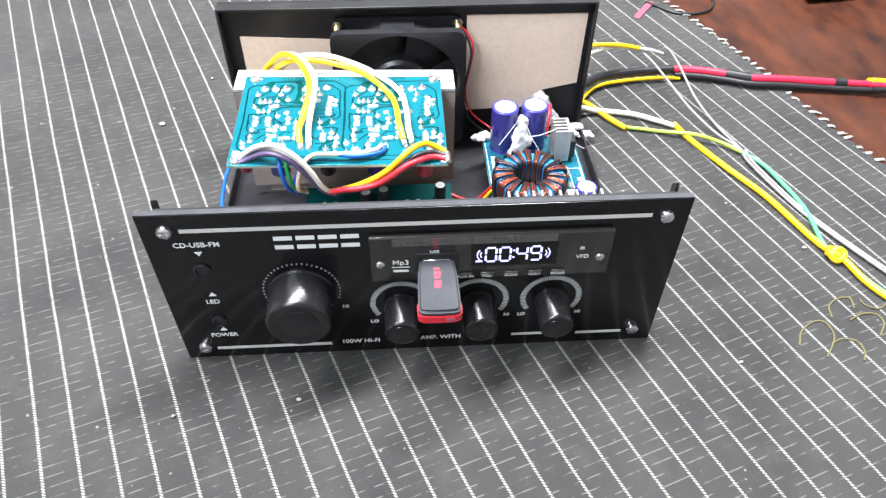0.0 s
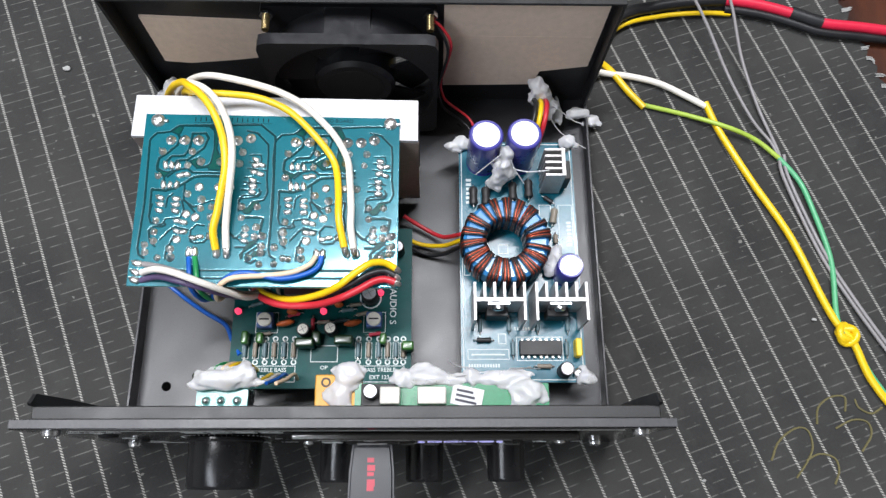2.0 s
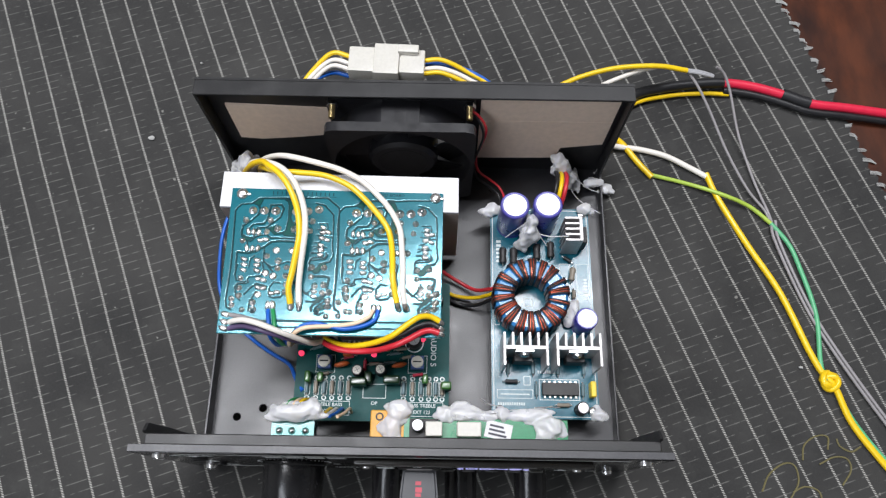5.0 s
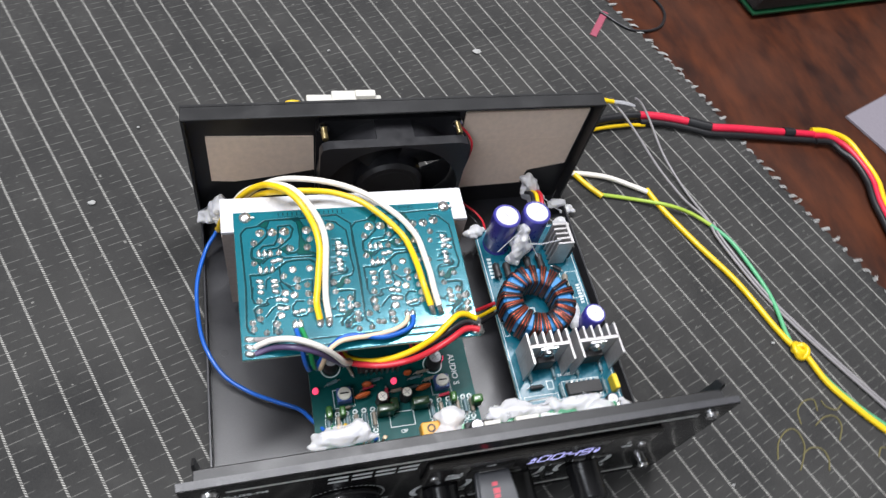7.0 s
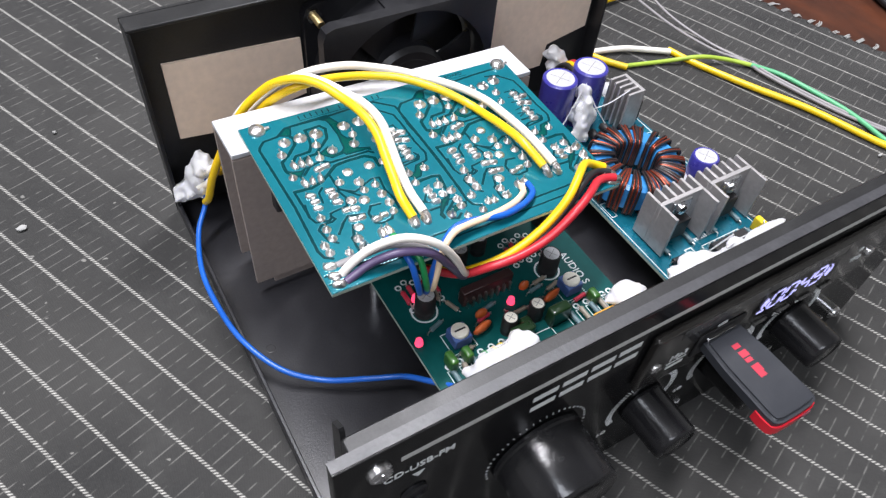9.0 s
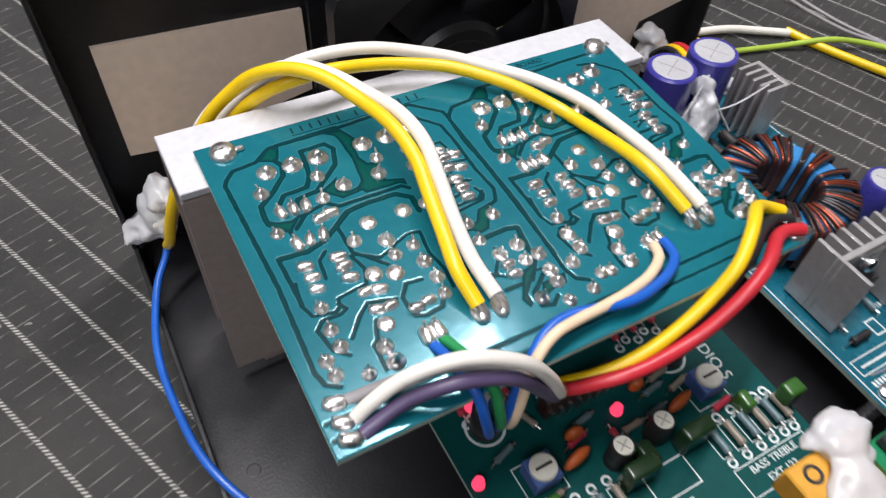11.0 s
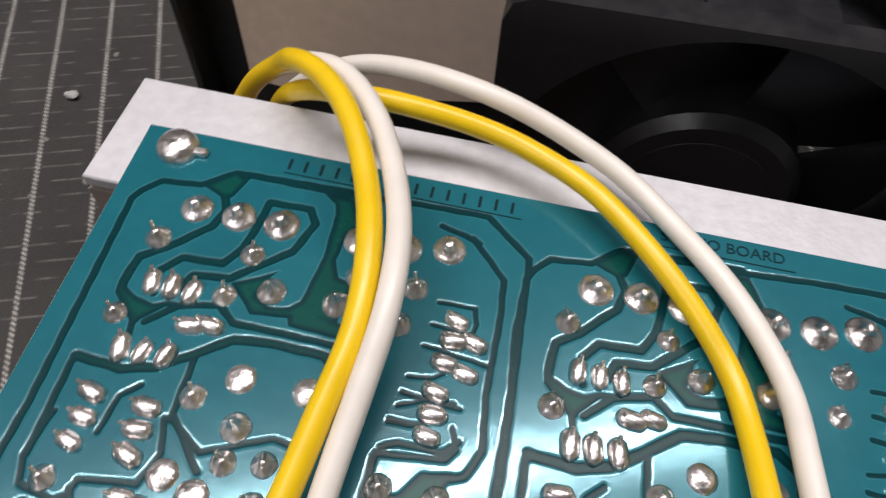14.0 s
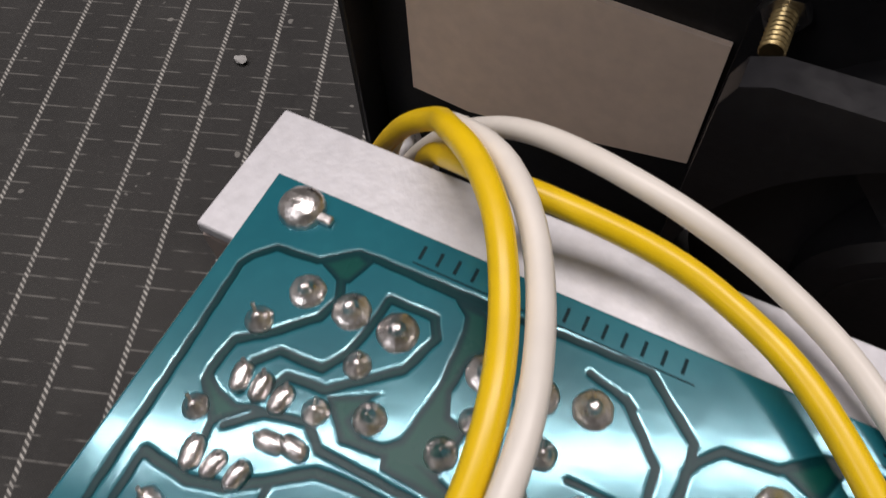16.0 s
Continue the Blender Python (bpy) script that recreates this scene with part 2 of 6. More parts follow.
def cloth_material():
    """Charcoal suiting: pale twisted-thread pinstripes, faint broken cross threads, lint."""
    m = bpy.data.materials.new("pinstripe_cloth")
    m.use_nodes = True
    k = Nodes(m)
    b = m.node_tree.nodes["Principled BSDF"]
    co = k.put("ShaderNodeTexCoord").outputs["Object"]
    sep = k.put("ShaderNodeSeparateXYZ", i0=co)
    wob = k.noise(co, 9.0, 2)
    x = k.m("MULTIPLY", sep.outputs[0], 1000.0)
    y = k.m("MULTIPLY", sep.outputs[1], 1000.0)
    x = k.m("ADD", x, k.m("MULTIPLY", k.m("SUBTRACT", wob, 0.5), 2.0))
    # the stripes fan out a little where the cloth is pulled
    u = k.m("ADD", k.m("MULTIPLY", x, 0.0601333), k.m("ADD", k.m("MULTIPLY", y, 0.0247115), 12.8316))
    u = k.m("SUBTRACT", u, k.m("MULTIPLY", k.m("MULTIPLY", x, y), 7.839e-6))
    u = k.m("SUBTRACT", u, k.m("ADD", k.m("MULTIPLY", k.m("MULTIPLY", x, x), 4.4e-7), k.m("MULTIPLY", k.m("MULTIPLY", y, y), 3.652e-6)))
    v = k.m("SUBTRACT", y, k.m("MULTIPLY", x, 0.35))
    # distance across the nearest stripe, and the twist of its thread
    s = k.m("SUBTRACT", k.m("FRACT", k.m("ADD", u, 100.5)), 0.5)
    d = k.m("ABSOLUTE", k.m("MULTIPLY", s, STRIPE))
    core = k.ramp(d, 0.38, 0.82, 1.0, 0.0)
    twist = k.m("FRACT", k.m("ADD", k.m("DIVIDE", v, 1.55), k.m("MULTIPLY", s, STRIPE * 0.55)))
    twist = k.ramp(k.m("ABSOLUTE", k.m("SUBTRACT", twist, 0.5)), 0.16, 0.3, 1.0, 0.12)
    fray = k.ramp(k.noise(co, 420.0, 2), 0.3, 0.6, 0.55, 1.0)
    stripe = k.m("MULTIPLY", k.m("MULTIPLY", core, twist), fray)
    # broken cross threads
    c = k.m("SUBTRACT", k.m("FRACT", k.m("DIVIDE", v, 5.7)), 0.5)
    cd = k.ramp(k.m("ABSOLUTE", k.m("MULTIPLY", c, 5.7)), 0.15, 0.4, 1.0, 0.0)
    patch = k.ramp(k.noise(co, 130.0, 3), 0.46, 0.58)
    cross = k.m("MULTIPLY", k.m("MULTIPLY", cd, patch), 0.20)
    # weave, wear and lint
    weave = k.m("MULTIPLY", k.m("SINE", k.m("MULTIPLY", u, 130.0)), k.m("SINE", k.m("MULTIPLY", v, 8.0)))
    big = k.noise(co, 14.0, 4)
    fine = k.noise(co, 900.0, 2)
    lint = k.ramp(k.noise(co, 260.0, 1), 0.76, 0.8, 0.0, 0.35)
    base = k.mix(k.ramp(big, 0.34, 0.66), (0.021, 0.021, 0.021, 1), (0.044, 0.043, 0.041, 1))
    base = k.mix(k.ramp(k.noise(co, 55.0, 5, 0.7), 0.52, 0.72, 0.0, 0.5), base, (0.058, 0.058, 0.055, 1))
    base = k.mix(k.m("MULTIPLY", fine, 0.5), base, (0.054, 0.053, 0.052, 1))
    col = k.mix(k.m("MAXIMUM", k.m("MAXIMUM", stripe, cross), lint), base, (0.45, 0.44, 0.41, 1))
    k.set(b.inputs["Base Color"], col)
    b.inputs["Roughness"].default_value = 0.88
    b.inputs["Specular IOR Level"].default_value = 0.25
    b.inputs["Sheen Weight"].default_value = 0.15
    b.inputs["Sheen Roughness"].default_value = 0.4
    bp = k.put("ShaderNodeBump")
    bp.inputs["Strength"].default_value, bp.inputs["Distance"].default_value = 0.5, 0.0004
    k.set(bp.inputs["Height"], k.m("ADD", k.m("ADD", k.m("MULTIPLY", weave, 0.25), stripe), k.m("MULTIPLY", fine, 0.5)))
    k.set(b.inputs["Normal"], bp.outputs[0])
    return m


def wood_material():
    m = bpy.data.materials.new("red_brown_wood")
    m.use_nodes = True
    k = Nodes(m)
    b = m.node_tree.nodes["Principled BSDF"]
    co = k.put("ShaderNodeTexCoord").outputs["Object"]
    mp = k.put("ShaderNodeMapping", i0=co)
    mp.inputs["Rotation"].default_value = (0, 0, radians(20))
    mp.inputs["Scale"].default_value = (4.2, 1.5, 4)
    g = k.noise(mp.outputs[0], 9.0, 8, 0.62)
    blot = k.noise(co, 11.0, 5, 0.6)
    c = k.mix(k.ramp(g, 0.36, 0.66), (0.018, 0.005, 0.003, 1), (0.086, 0.023, 0.008, 1))
    c = k.mix(k.ramp(blot, 0.45, 0.72, 0.0, 0.55), c, (0.058, 0.018, 0.008, 1))
    k.set(b.inputs["Base Color"], c)
    k.set(b.inputs["Roughness"], k.ramp(blot, 0.3, 0.7, 0.38, 0.6))
    b.inputs["Specular IOR Level"].default_value = 0.3
    bp = k.put("ShaderNodeBump")
    bp.inputs["Strength"].default_value, bp.inputs["Distance"].default_value = 0.25, 0.0006
    k.set(bp.inputs["Height"], g)
    k.set(b.inputs["Normal"], bp.outputs[0])
    return m


def copper_material():
    """Teal solder mask over copper; where it is etched the bare board shows darker and greener. Groove shade and edge
    glints are painted in.
    """
    m = bpy.data.materials.new("teal_mask_on_copper")
    m.use_nodes = True
    k = Nodes(m)
    b = m.node_tree.nodes["Principled BSDF"]
    co = k.put("ShaderNodeTexCoord").outputs["Object"]
    at = k.put("ShaderNodeAttribute")
    at.attribute_name = "etch"
    d = at.outputs["Fac"]
    fine, big = k.noise(co, 420.0, 4), k.noise(co, 46.0, 5, 0.6)
    copper = k.mix(k.ramp(big, 0.35, 0.7), (0.005, 0.130, 0.172, 1), (0.008, 0.162, 0.205, 1))
    copper = k.mix(k.ramp(fine, 0.5, 0.75, 0.0, 0.3), copper, (0.012, 0.185, 0.23, 1))
    # darker near groove walls: pooled mask, and their shade put into the colour
    bare = k.mix(k.ramp(d, -0.35, -0.9), (0.0006, 0.030, 0.037, 1), (0.0008, 0.062, 0.052, 1))
    etched = k.ramp(d, 0.04, -0.07)
    c = k.mix(etched, copper, bare)
    # pale rim: thin mask on copper edges, and painted glints along them
    rim = k.ramp(k.m("ABSOLUTE", k.m("SUBTRACT", d, 0.12)), 0.02, 0.10, 0.6, 0.0)
    c = k.mix(k.m("MULTIPLY", rim, k.ramp(fine, 0.35, 0.6, 0.4, 1.0)), c, (0.045, 0.22, 0.25, 1))
    k.set(b.inputs["Base Color"], c)
    k.set(b.inputs["Coat Weight"], k.ramp(etched, 0.0, 1.0, 0.23, 0.06))
    b.inputs["Coat Roughness"].default_value = 0.28
    k.set(b.inputs["Metallic"], k.ramp(etched, 0.0, 1.0, 0.18, 0.0))
    k.set(b.inputs["Specular IOR Level"], k.ramp(etched, 0.0, 1.0, 0.36, 0.08))
    k.set(b.inputs["Roughness"], k.m("ADD", k.ramp(big, 0.3, 0.7, 0.10, 0.16), k.ramp(etched, 0.0, 1.0, 0.0, 0.15)))
    bp = k.put("ShaderNodeBump")
    bp.inputs["Strength"].default_value, bp.inputs["Distance"].default_value = 0.06, 0.0006
    k.set(bp.inputs["Height"], k.m("ADD", k.noise(co, 160.0, 2), k.m("MULTIPLY", fine, 0.25)))
    k.set(b.inputs["Normal"], bp.outputs[0])
    return m


STRIPE = 15.3
COPPER_FACE = copper_material()
CLOTH = cloth_material()
WOOD = wood_material()
PLASTER = mat("plaster", (0.55, 0.55, 0.53), 0.85, grain=0.03, scale=4, bump=0.2, dirt=0.15, dscale=0.5)
CARPET = mat("floor_tile", (0.25, 0.24, 0.22), 0.5, grain=0.08, scale=3)
BLACK_COAT = mat("black_powder_coat", (0.012, 0.012, 0.013), 0.42, grain=0.25, scale=120, bump=0.09, bscale=160, dirt=0.10, dcolour=(0.10, 0.10, 0.10), dscale=22)
TRAY = mat("tray_enamel", (0.017, 0.017, 0.020), 0.32, grain=0.12, scale=100, bump=0.15, bscale=140, dirt=0.16, dcolour=(0.07, 0.07, 0.08), dscale=9, spec=0.5)
HOLE = mat("open_hole", (0.002, 0.002, 0.002), 0.9, spec=0.0)
ACRYLIC = mat("gloss_black_panel", (0.0055, 0.0055, 0.006), 0.16, grain=0.1, scale=40, dirt=0.10, dcolour=(0.03, 0.03, 0.03), dscale=25, coat=0.05, spec=0.3)
# grey of the panel's top face: its glossy reflection put into the colour
EDGE_SHEEN = mat("panel_edge_sheen", (0.045, 0.045, 0.050), 0.38, grain=0.15, scale=90, bump=0.15, dirt=0.25, dcolour=(0.12, 0.12, 0.13), dscale=20)
FAN_BLACK = mat("fan_plastic", (0.012, 0.012, 0.014), 0.34, grain=0.15, scale=60, bump=0.1, dirt=0.12, dcolour=(0.05, 0.05, 0.055), dscale=30)
KNOB = mat("knob_black", (0.009, 0.009, 0.010), 0.19, grain=0.15, bump=0.12, bscale=90, dirt=0.2, dcolour=(0.03, 0.03, 0.032), dscale=30, spec=0.4)
SILVER_PRINT = mat("silver_print", (0.62, 0.62, 0.60), 0.42, 0.2, grain=0.08, scale=120)
WHITE_PRINT = mat("white_print", (0.72, 0.74, 0.74), 0.5, grain=0.06)
STEEL = mat("bright_steel", (0.72, 0.72, 0.74), 0.22, 1.0, grain=0.08, scale=60, bump=0.1)
BRASS_BOLT = mat("yellow_zinc_bolt", (0.62, 0.48, 0.24), 0.3, 1.0, grain=0.15, bump=0.1)
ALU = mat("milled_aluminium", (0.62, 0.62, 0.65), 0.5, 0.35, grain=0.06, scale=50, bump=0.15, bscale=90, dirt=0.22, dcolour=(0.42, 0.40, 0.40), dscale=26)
ALU_DARK = mat("dark_aluminium", (0.36, 0.30, 0.27), 0.45, 0.25, grain=0.08, scale=40, bump=0.12, bscale=30, dirt=0.18, dcolour=(0.24, 0.21, 0.20), dscale=12)
FIN_ALU = mat("extruded_aluminium", (0.50, 0.48, 0.48), 0.38, 0.6, grain=0.08, scale=50, bump=0.15, bscale=90, dirt=0.25, dcolour=(0.24, 0.22, 0.21), dscale=26)
SOLDER = mat("solder", (0.78, 0.75, 0.74), 0.3, 1.0, grain=0.2, scale=120, bump=0.6, bscale=75, vary=0.16, dirt=0.14, dcolour=(0.36, 0.31, 0.28), dscale=60)
BOARD_EDGE = mat("board_edge", (0.36, 0.42, 0.36), 0.6, grain=0.12, scale=80)
PSU_TEAL = mat("blue_teal_mask", (0.006, 0.105, 0.155), 0.24, grain=0.10, scale=30, dirt=0.25, dcolour=(0.010, 0.14, 0.19), dscale=14, spec=0.6)
TONE_GREEN = mat("deep_green_mask", (0.002, 0.062, 0.060), 0.42, grain=0.10, scale=30, dirt=0.2, dcolour=(0.004, 0.085, 0.08), dscale=14, spec=0.15)
MP3_GREEN = mat("bright_green_mask", (0.010, 0.21, 0.085), 0.3, grain=0.1, coat=0.3)
POT_TEAL = mat("pale_teal_mask", (0.13, 0.42, 0.40), 0.35, grain=0.08, coat=0.2)
SILK = mat("silk_print", (0.62, 0.68, 0.68), 0.55, grain=0.1, scale=120)
ETCH_PRINT = mat("etched_letters", (0.002, 0.020, 0.026), 0.5, grain=0.1, spec=0.1)
CARD = mat("grey_beige_card", (0.84, 0.68, 0.56), 0.8, grain=0.05, scale=30, bump=0.15, bscale=70, dirt=0.12, dcolour=(0.64, 0.50, 0.40), dscale=6)
GLUE = mat("hot_glue", (0.82, 0.82, 0.84), 0.3, grain=0.05, scale=14, bump=0.35, bscale=26, sub=0.3, trans=0.35)
YELLOW = mat("yellow_wire", (0.80, 0.53, 0.005), 0.32, grain=0.05, scale=25, dirt=0.08, dcolour=(0.55, 0.33, 0.01), dscale=25)
WHITE_W = mat("white_wire", (0.76, 0.72, 0.66), 0.38, grain=0.04, scale=25, dirt=0.12, dcolour=(0.50, 0.42, 0.35), dscale=25)
RED_W = mat("red_wire", (0.50, 0.022, 0.035), 0.32, grain=0.06, scale=25)
CABLE_RED = mat("cable_red", (0.62, 0.014, 0.05), 0.42, grain=0.06, scale=25)
BLACK_W = mat("black_wire", (0.012, 0.012, 0.014), 0.4, grain=0.1, scale=25)
BLUE_W = mat("blue_wire", (0.010, 0.10, 0.46), 0.32, grain=0.06, scale=25)
GREEN_W = mat("green_wire", (0.015, 0.24, 0.07), 0.35, grain=0.06, scale=25)
LIME_W = mat("lime_wire", (0.36, 0.50, 0.06), 0.4, grain=0.08, scale=25)
SEA_W = mat("sea_green_wire", (0.10, 0.40, 0.19), 0.4, grain=0.08, scale=25)
PURPLE_W = mat("purple_wire", (0.085, 0.060, 0.13), 0.35, grain=0.06, scale=25)
GREY_W = mat("grey_wire", (0.26, 0.245, 0.25), 0.45, grain=0.08, scale=25)
CREAM_W = mat("cream_wire", (0.74, 0.56, 0.38), 0.38, grain=0.05, scale=25)
TINNED = mat("tinned_strand", (0.70, 0.66, 0.64), 0.3, 1.0, grain=0.15, scale=100, bump=0.5, bscale=120)
NYLON = mat("nylon_connector", (0.60, 0.58, 0.53), 0.36, grain=0.04, sub=0.2)
CAP_BLUE = mat("capacitor_sleeve", (0.045, 0.040, 0.27), 0.28, grain=0.08, dirt=0.06, dcolour=(0.3, 0.3, 0.45), dscale=20, coat=0.3)
CAP_TOP = mat("capacitor_top", (0.62, 0.62, 0.65), 0.38, 0.5, grain=0.06, bump=0.2)
CORE_BLUE = mat("toroid_core", (0.04, 0.22, 0.52), 0.3, grain=0.1, coat=0.4)
COPPER = mat("enamelled_copper", (0.42, 0.085, 0.045), 0.3, 0.8, grain=0.15, vary=0.25)
DARK_ENAMEL = mat("dark_enamel", (0.020, 0.016, 0.018), 0.3, grain=0.2)
IC_BLACK = mat("ic_black", (0.016, 0.015, 0.016), 0.5, grain=0.1, scale=90)
IC_BROWN = mat("ic_brown", (0.035, 0.014, 0.014), 0.4, grain=0.1, scale=90)
TRIM_BLUE = mat("trimmer_blue", (0.05, 0.10, 0.28), 0.4)
TRIM_WHITE = mat("trimmer_rotor", (0.72, 0.70, 0.62), 0.4)
ORANGE = mat("ceramic_orange", (0.48, 0.10, 0.022), 0.42)
FILM_GREEN = mat("film_green", (0.010, 0.032, 0.010), 0.28, coat=0.4)
LEAF_GREEN = mat("film_bright_green", (0.030, 0.11, 0.016), 0.3, coat=0.3)
RES_TAN = mat("resistor_body", (0.22, 0.19, 0.15), 0.4)
RES_BLUE = mat("resistor_pale", (0.10, 0.16, 0.18), 0.4)
RES_RED = mat("resistor_red_and_led_tint", (0.45, 0.03, 0.06), 0.4)
AMBER = mat("amber_connector", (0.66, 0.33, 0.035), 0.45)
YELLOW_CAP = mat("yellow_film", (0.74, 0.55, 0.02), 0.4)
USB_GREY = mat("usb_grey", (0.026, 0.028, 0.034), 0.36, grain=0.06)
USB_RED = mat("usb_red", (0.55, 0.016, 0.030), 0.3)
USB_MARK = mat("usb_mark", (0.42, 0.03, 0.055), 0.4)
SMOKE = mat("smoked_plastic", (0.016, 0.015, 0.014), 0.14, grain=0.15, dirt=0.3, dcolour=(0.055, 0.05, 0.045), dscale=16, coat=0.5)
# paler smoke: painted sheen on the faceplate, and the buttons' own colour
SMOKE_SHEEN_BUTTON = mat("smoked_sheen_and_button", (0.07, 0.069, 0.066), 0.25, grain=0.12, coat=0.4)
LABEL_W = mat("paper_label", (0.70, 0.70, 0.72), 0.6)
INK = mat("ink", (0.05, 0.05, 0.07), 0.6)
PAPER = mat("lilac_paper", (0.23, 0.21, 0.24), 0.8, grain=0.04, bump=0.1, spec=0.2)
SPARE_GREEN = mat("spare_green_mask", (0.006, 0.050, 0.020), 0.4, grain=0.1)
PINK = mat("pink_tape", (0.32, 0.07, 0.11), 0.5)
LINT = mat("white_lint", (0.36, 0.36, 0.35), 0.9)
OLIVE = mat("olive_thread", (0.135, 0.118, 0.05), 0.8)
DISPLAY = glow("display_segments", (0.56, 0.54, 1.0), 0.42)
LED_RED = glow("red_led", (0.95, 0.06, 0.14), 0.75)

# ---- the room ----
def slab(name, x0, x1, y0, y1, z0, z1, material, label, category):
    bm = B()
    box(bm, x0, x1, y0, y1, z0, z1)
    return thing(name, label, category, kind="structure", bm=bm, material=material, smooth=0)


slab("floor", -2000, 2000, -2000, 2200, -800, -750, CARPET, "plain grey tiled floor of the workroom", "floor")
slab("ceiling", -2000, 2000, -2000, 2200, 1900, 1950, PLASTER, "plain white plaster ceiling", "ceiling")
slab("wall_north", -2000, 2000, 2200, 2300, -750, 1900, PLASTER, "plain pale plaster wall", "wall")
slab("wall_south", -2000, 2000, -2100, -2000, -750, 1900, PLASTER, "plain pale plaster wall", "wall")
slab("wall_east", 2000, 2100, -2000, 2200, -750, 1900, PLASTER, "plain pale plaster wall", "wall")
slab("wall_west", -2100, -2000, -2000, 2200, -750, 1900, PLASTER, "plain pale plaster wall", "wall")

table = thing("work_table", "red-brown stained wooden table under a dark cloth", "table")
bm = B()
box(bm, -700, 800, -450, 900, -31.2, -1.2, 3)
part("tabletop", bm, WOOD, table)
for lx, ly in ((-640, -390), (740, -390), (-640, 840), (740, 840)):
    bm = B()
    box(bm, lx - 30, lx + 30, ly - 30, ly + 30, -750, -31.2, 3)
    part("leg", bm, WOOD, table)


# ---- the cloth ----
def cloth_edge(y):
    return 306 - 0.335 * (y - 157) + 2.5 * math.sin(y / 37.0)


def build_cloth():
    bm = B()
    rows = []
    ny, nx = 190, 60
    for j in range(ny + 1):
        y = -430 + 1180 * j / ny
        right = cloth_edge(y) + (2.4 if j % 2 else -1.4) + 1.2 * noise.noise((y * 0.13, 3, 1))
        row = []
        for i in range(nx + 1):
            f = i / nx
            x = -640 + (right + 640) * f
            z = 0.5 * noise.noise((x * 0.012, y * 0.012, 0)) * (1 if abs(x) > 140 or y > 200 or y < -20 else 0.2)
            z -= 0.35
            row.append(bm.verts.new((x, y, z)))
        rows.append(row)
    for a, b in zip(rows, rows[1:]):
        for i in range(nx):
            bm.faces.new((a[i], a[i + 1], b[i + 1], b[i]))
    ext = bmesh.ops.extrude_face_region(bm, geom=bm.faces[:])
    for v in ext["geom"]:
        if isinstance(v, bmesh.types.BMVert):
            v.co.z = -1.15
    bmesh.ops.recalc_face_normals(bm, faces=bm.faces)
    return bm


cloth = thing("tablecloth", "charcoal pinstriped cloth with a frayed edge, spread on the table", "tablecloth", bm=build_cloth(), material=CLOTH, smooth=60)
bm = B()
rng = random.Random(4)
for k in range(118):
    y = -300 + 8.4 * k + rng.uniform(-2, 2)
    x = cloth_edge(y)
    lean = rng.uniform(-3, 3)
    reach = rng.uniform(1.5, 5.5)
    for q in range(3):
        sweep(bm, [(x - 2.5, y + q * 0.9, 0.35), (x + reach * 0.4, y + q * 0.9 + lean * 0.3, 0.6), (x + reach + rng.uniform(-1, 1), y + q * 0.7 + lean, rng.uniform(-0.6, 0.5))], rng.uniform(0.22, 0.45), 5, 2.0)
tagged(part("frayed_threads", bm, LINT, cloth), "pale frayed thread ends along the edge", kind="stuff")
for curl in ([(194, -9), (199, 0), (208, 6), (214, 5), (215, -3), (211, -10), (205, -17)], [(211, -9), (218, -6), (225, -8), (226, -14), (223, -20)], [(219, 8), (221, 16), (228, 21), (235, 21), (234, 14)], [(240, 20), (241, 16), (247, 13), (253, 16)], [(228, 6), (237, 10), (244, 9), (245, 3), (239, -5)], [(259, -18), (264, -13), (269, -15)]):
    bm = B()
    sweep(bm, [(x, y, 0.12) for x, y in curl], 0.5, 5, 1.5)
    part("embroidered_curl", bm, OLIVE, cloth, "faint olive embroidered curl")


def lint(x, y, r, seed):
    bm = B()
    blob(bm, (x, y, 0.9), (r, r * 0.7, 0.8), seed, 0.6, 2, 1.6)
    thing("lint_tuft", "small tuft of white lint on the dark cloth", "lint", "lint on the cloth", bm=bm, material=LINT)


for k, (x, y, r) in enumerate(((-175, 204, 2.2), (94, 327, 3.2), (-150, 262, 1.0), (-60, -28, 1.2), (-118, -34, 0.9), (-20, 330, 1.1), (226, 60, 1.2), (160, -18, 1.0))):
    lint(x, y, r, k)

# ---- the case ----
case = thing("amplifier_case", "open black metal amplifier case with a glossy printed front, lid removed", "amplifier")
XL, XR = -113.0, 115.0
bm = B()
box(bm, XL, XR, 5.5, 186, 0.6, 2.2, 0.4)
tray = part("base_tray", bm, TRAY, case, "black enamelled sheet tray")
for lx in (XL, XR - 1.4):
    bm = B()
    box(bm, lx, lx + 1.4, 8.5, 184, 2.2, 10.5, 0.3)
    part("side_lip", bm, TRAY, tray)
for hx, hy in ((-98.2, 26.6), (-83.2, 31.9), (-104, 96), (30, 150), (30, 30)):
    bm = B()
    lathe(bm, [(0, 2.28), (1.7, 2.28), (1.9, 2.22)], Matrix.Translation((hx, hy, 0)), 16)
    part("screw_hole", bm, BLACK_W, tray)

# front: printed panel, and the folded sheet behind it
bm = B()
box(bm, -117, 117, 0, 3.6, 0, 96, 0.5, 2)
front = part("front_panel", bm, [ACRYLIC], case, "glossy black front panel with white print")
# thin strip that carries the painted reflection on the panel's top
bm = B()
box(bm, -117, 117, 0.5, 3.4, 96.02, 96.25)
part("top_edge", bm, EDGE_SHEEN, front)
bm = B()
box(bm, -111.5, 112.5, 3.62, 8.4, 1.5, 93.2, 0.4)
for sx in (-111.5, 111.2):
    prism(bm, [(8.2, 3), (8.2, 95.5), (9.0, 97.0), (12.6, 94.0), (13.2, 70), (13.2, 3)], sx, sx + 1.3, "x")
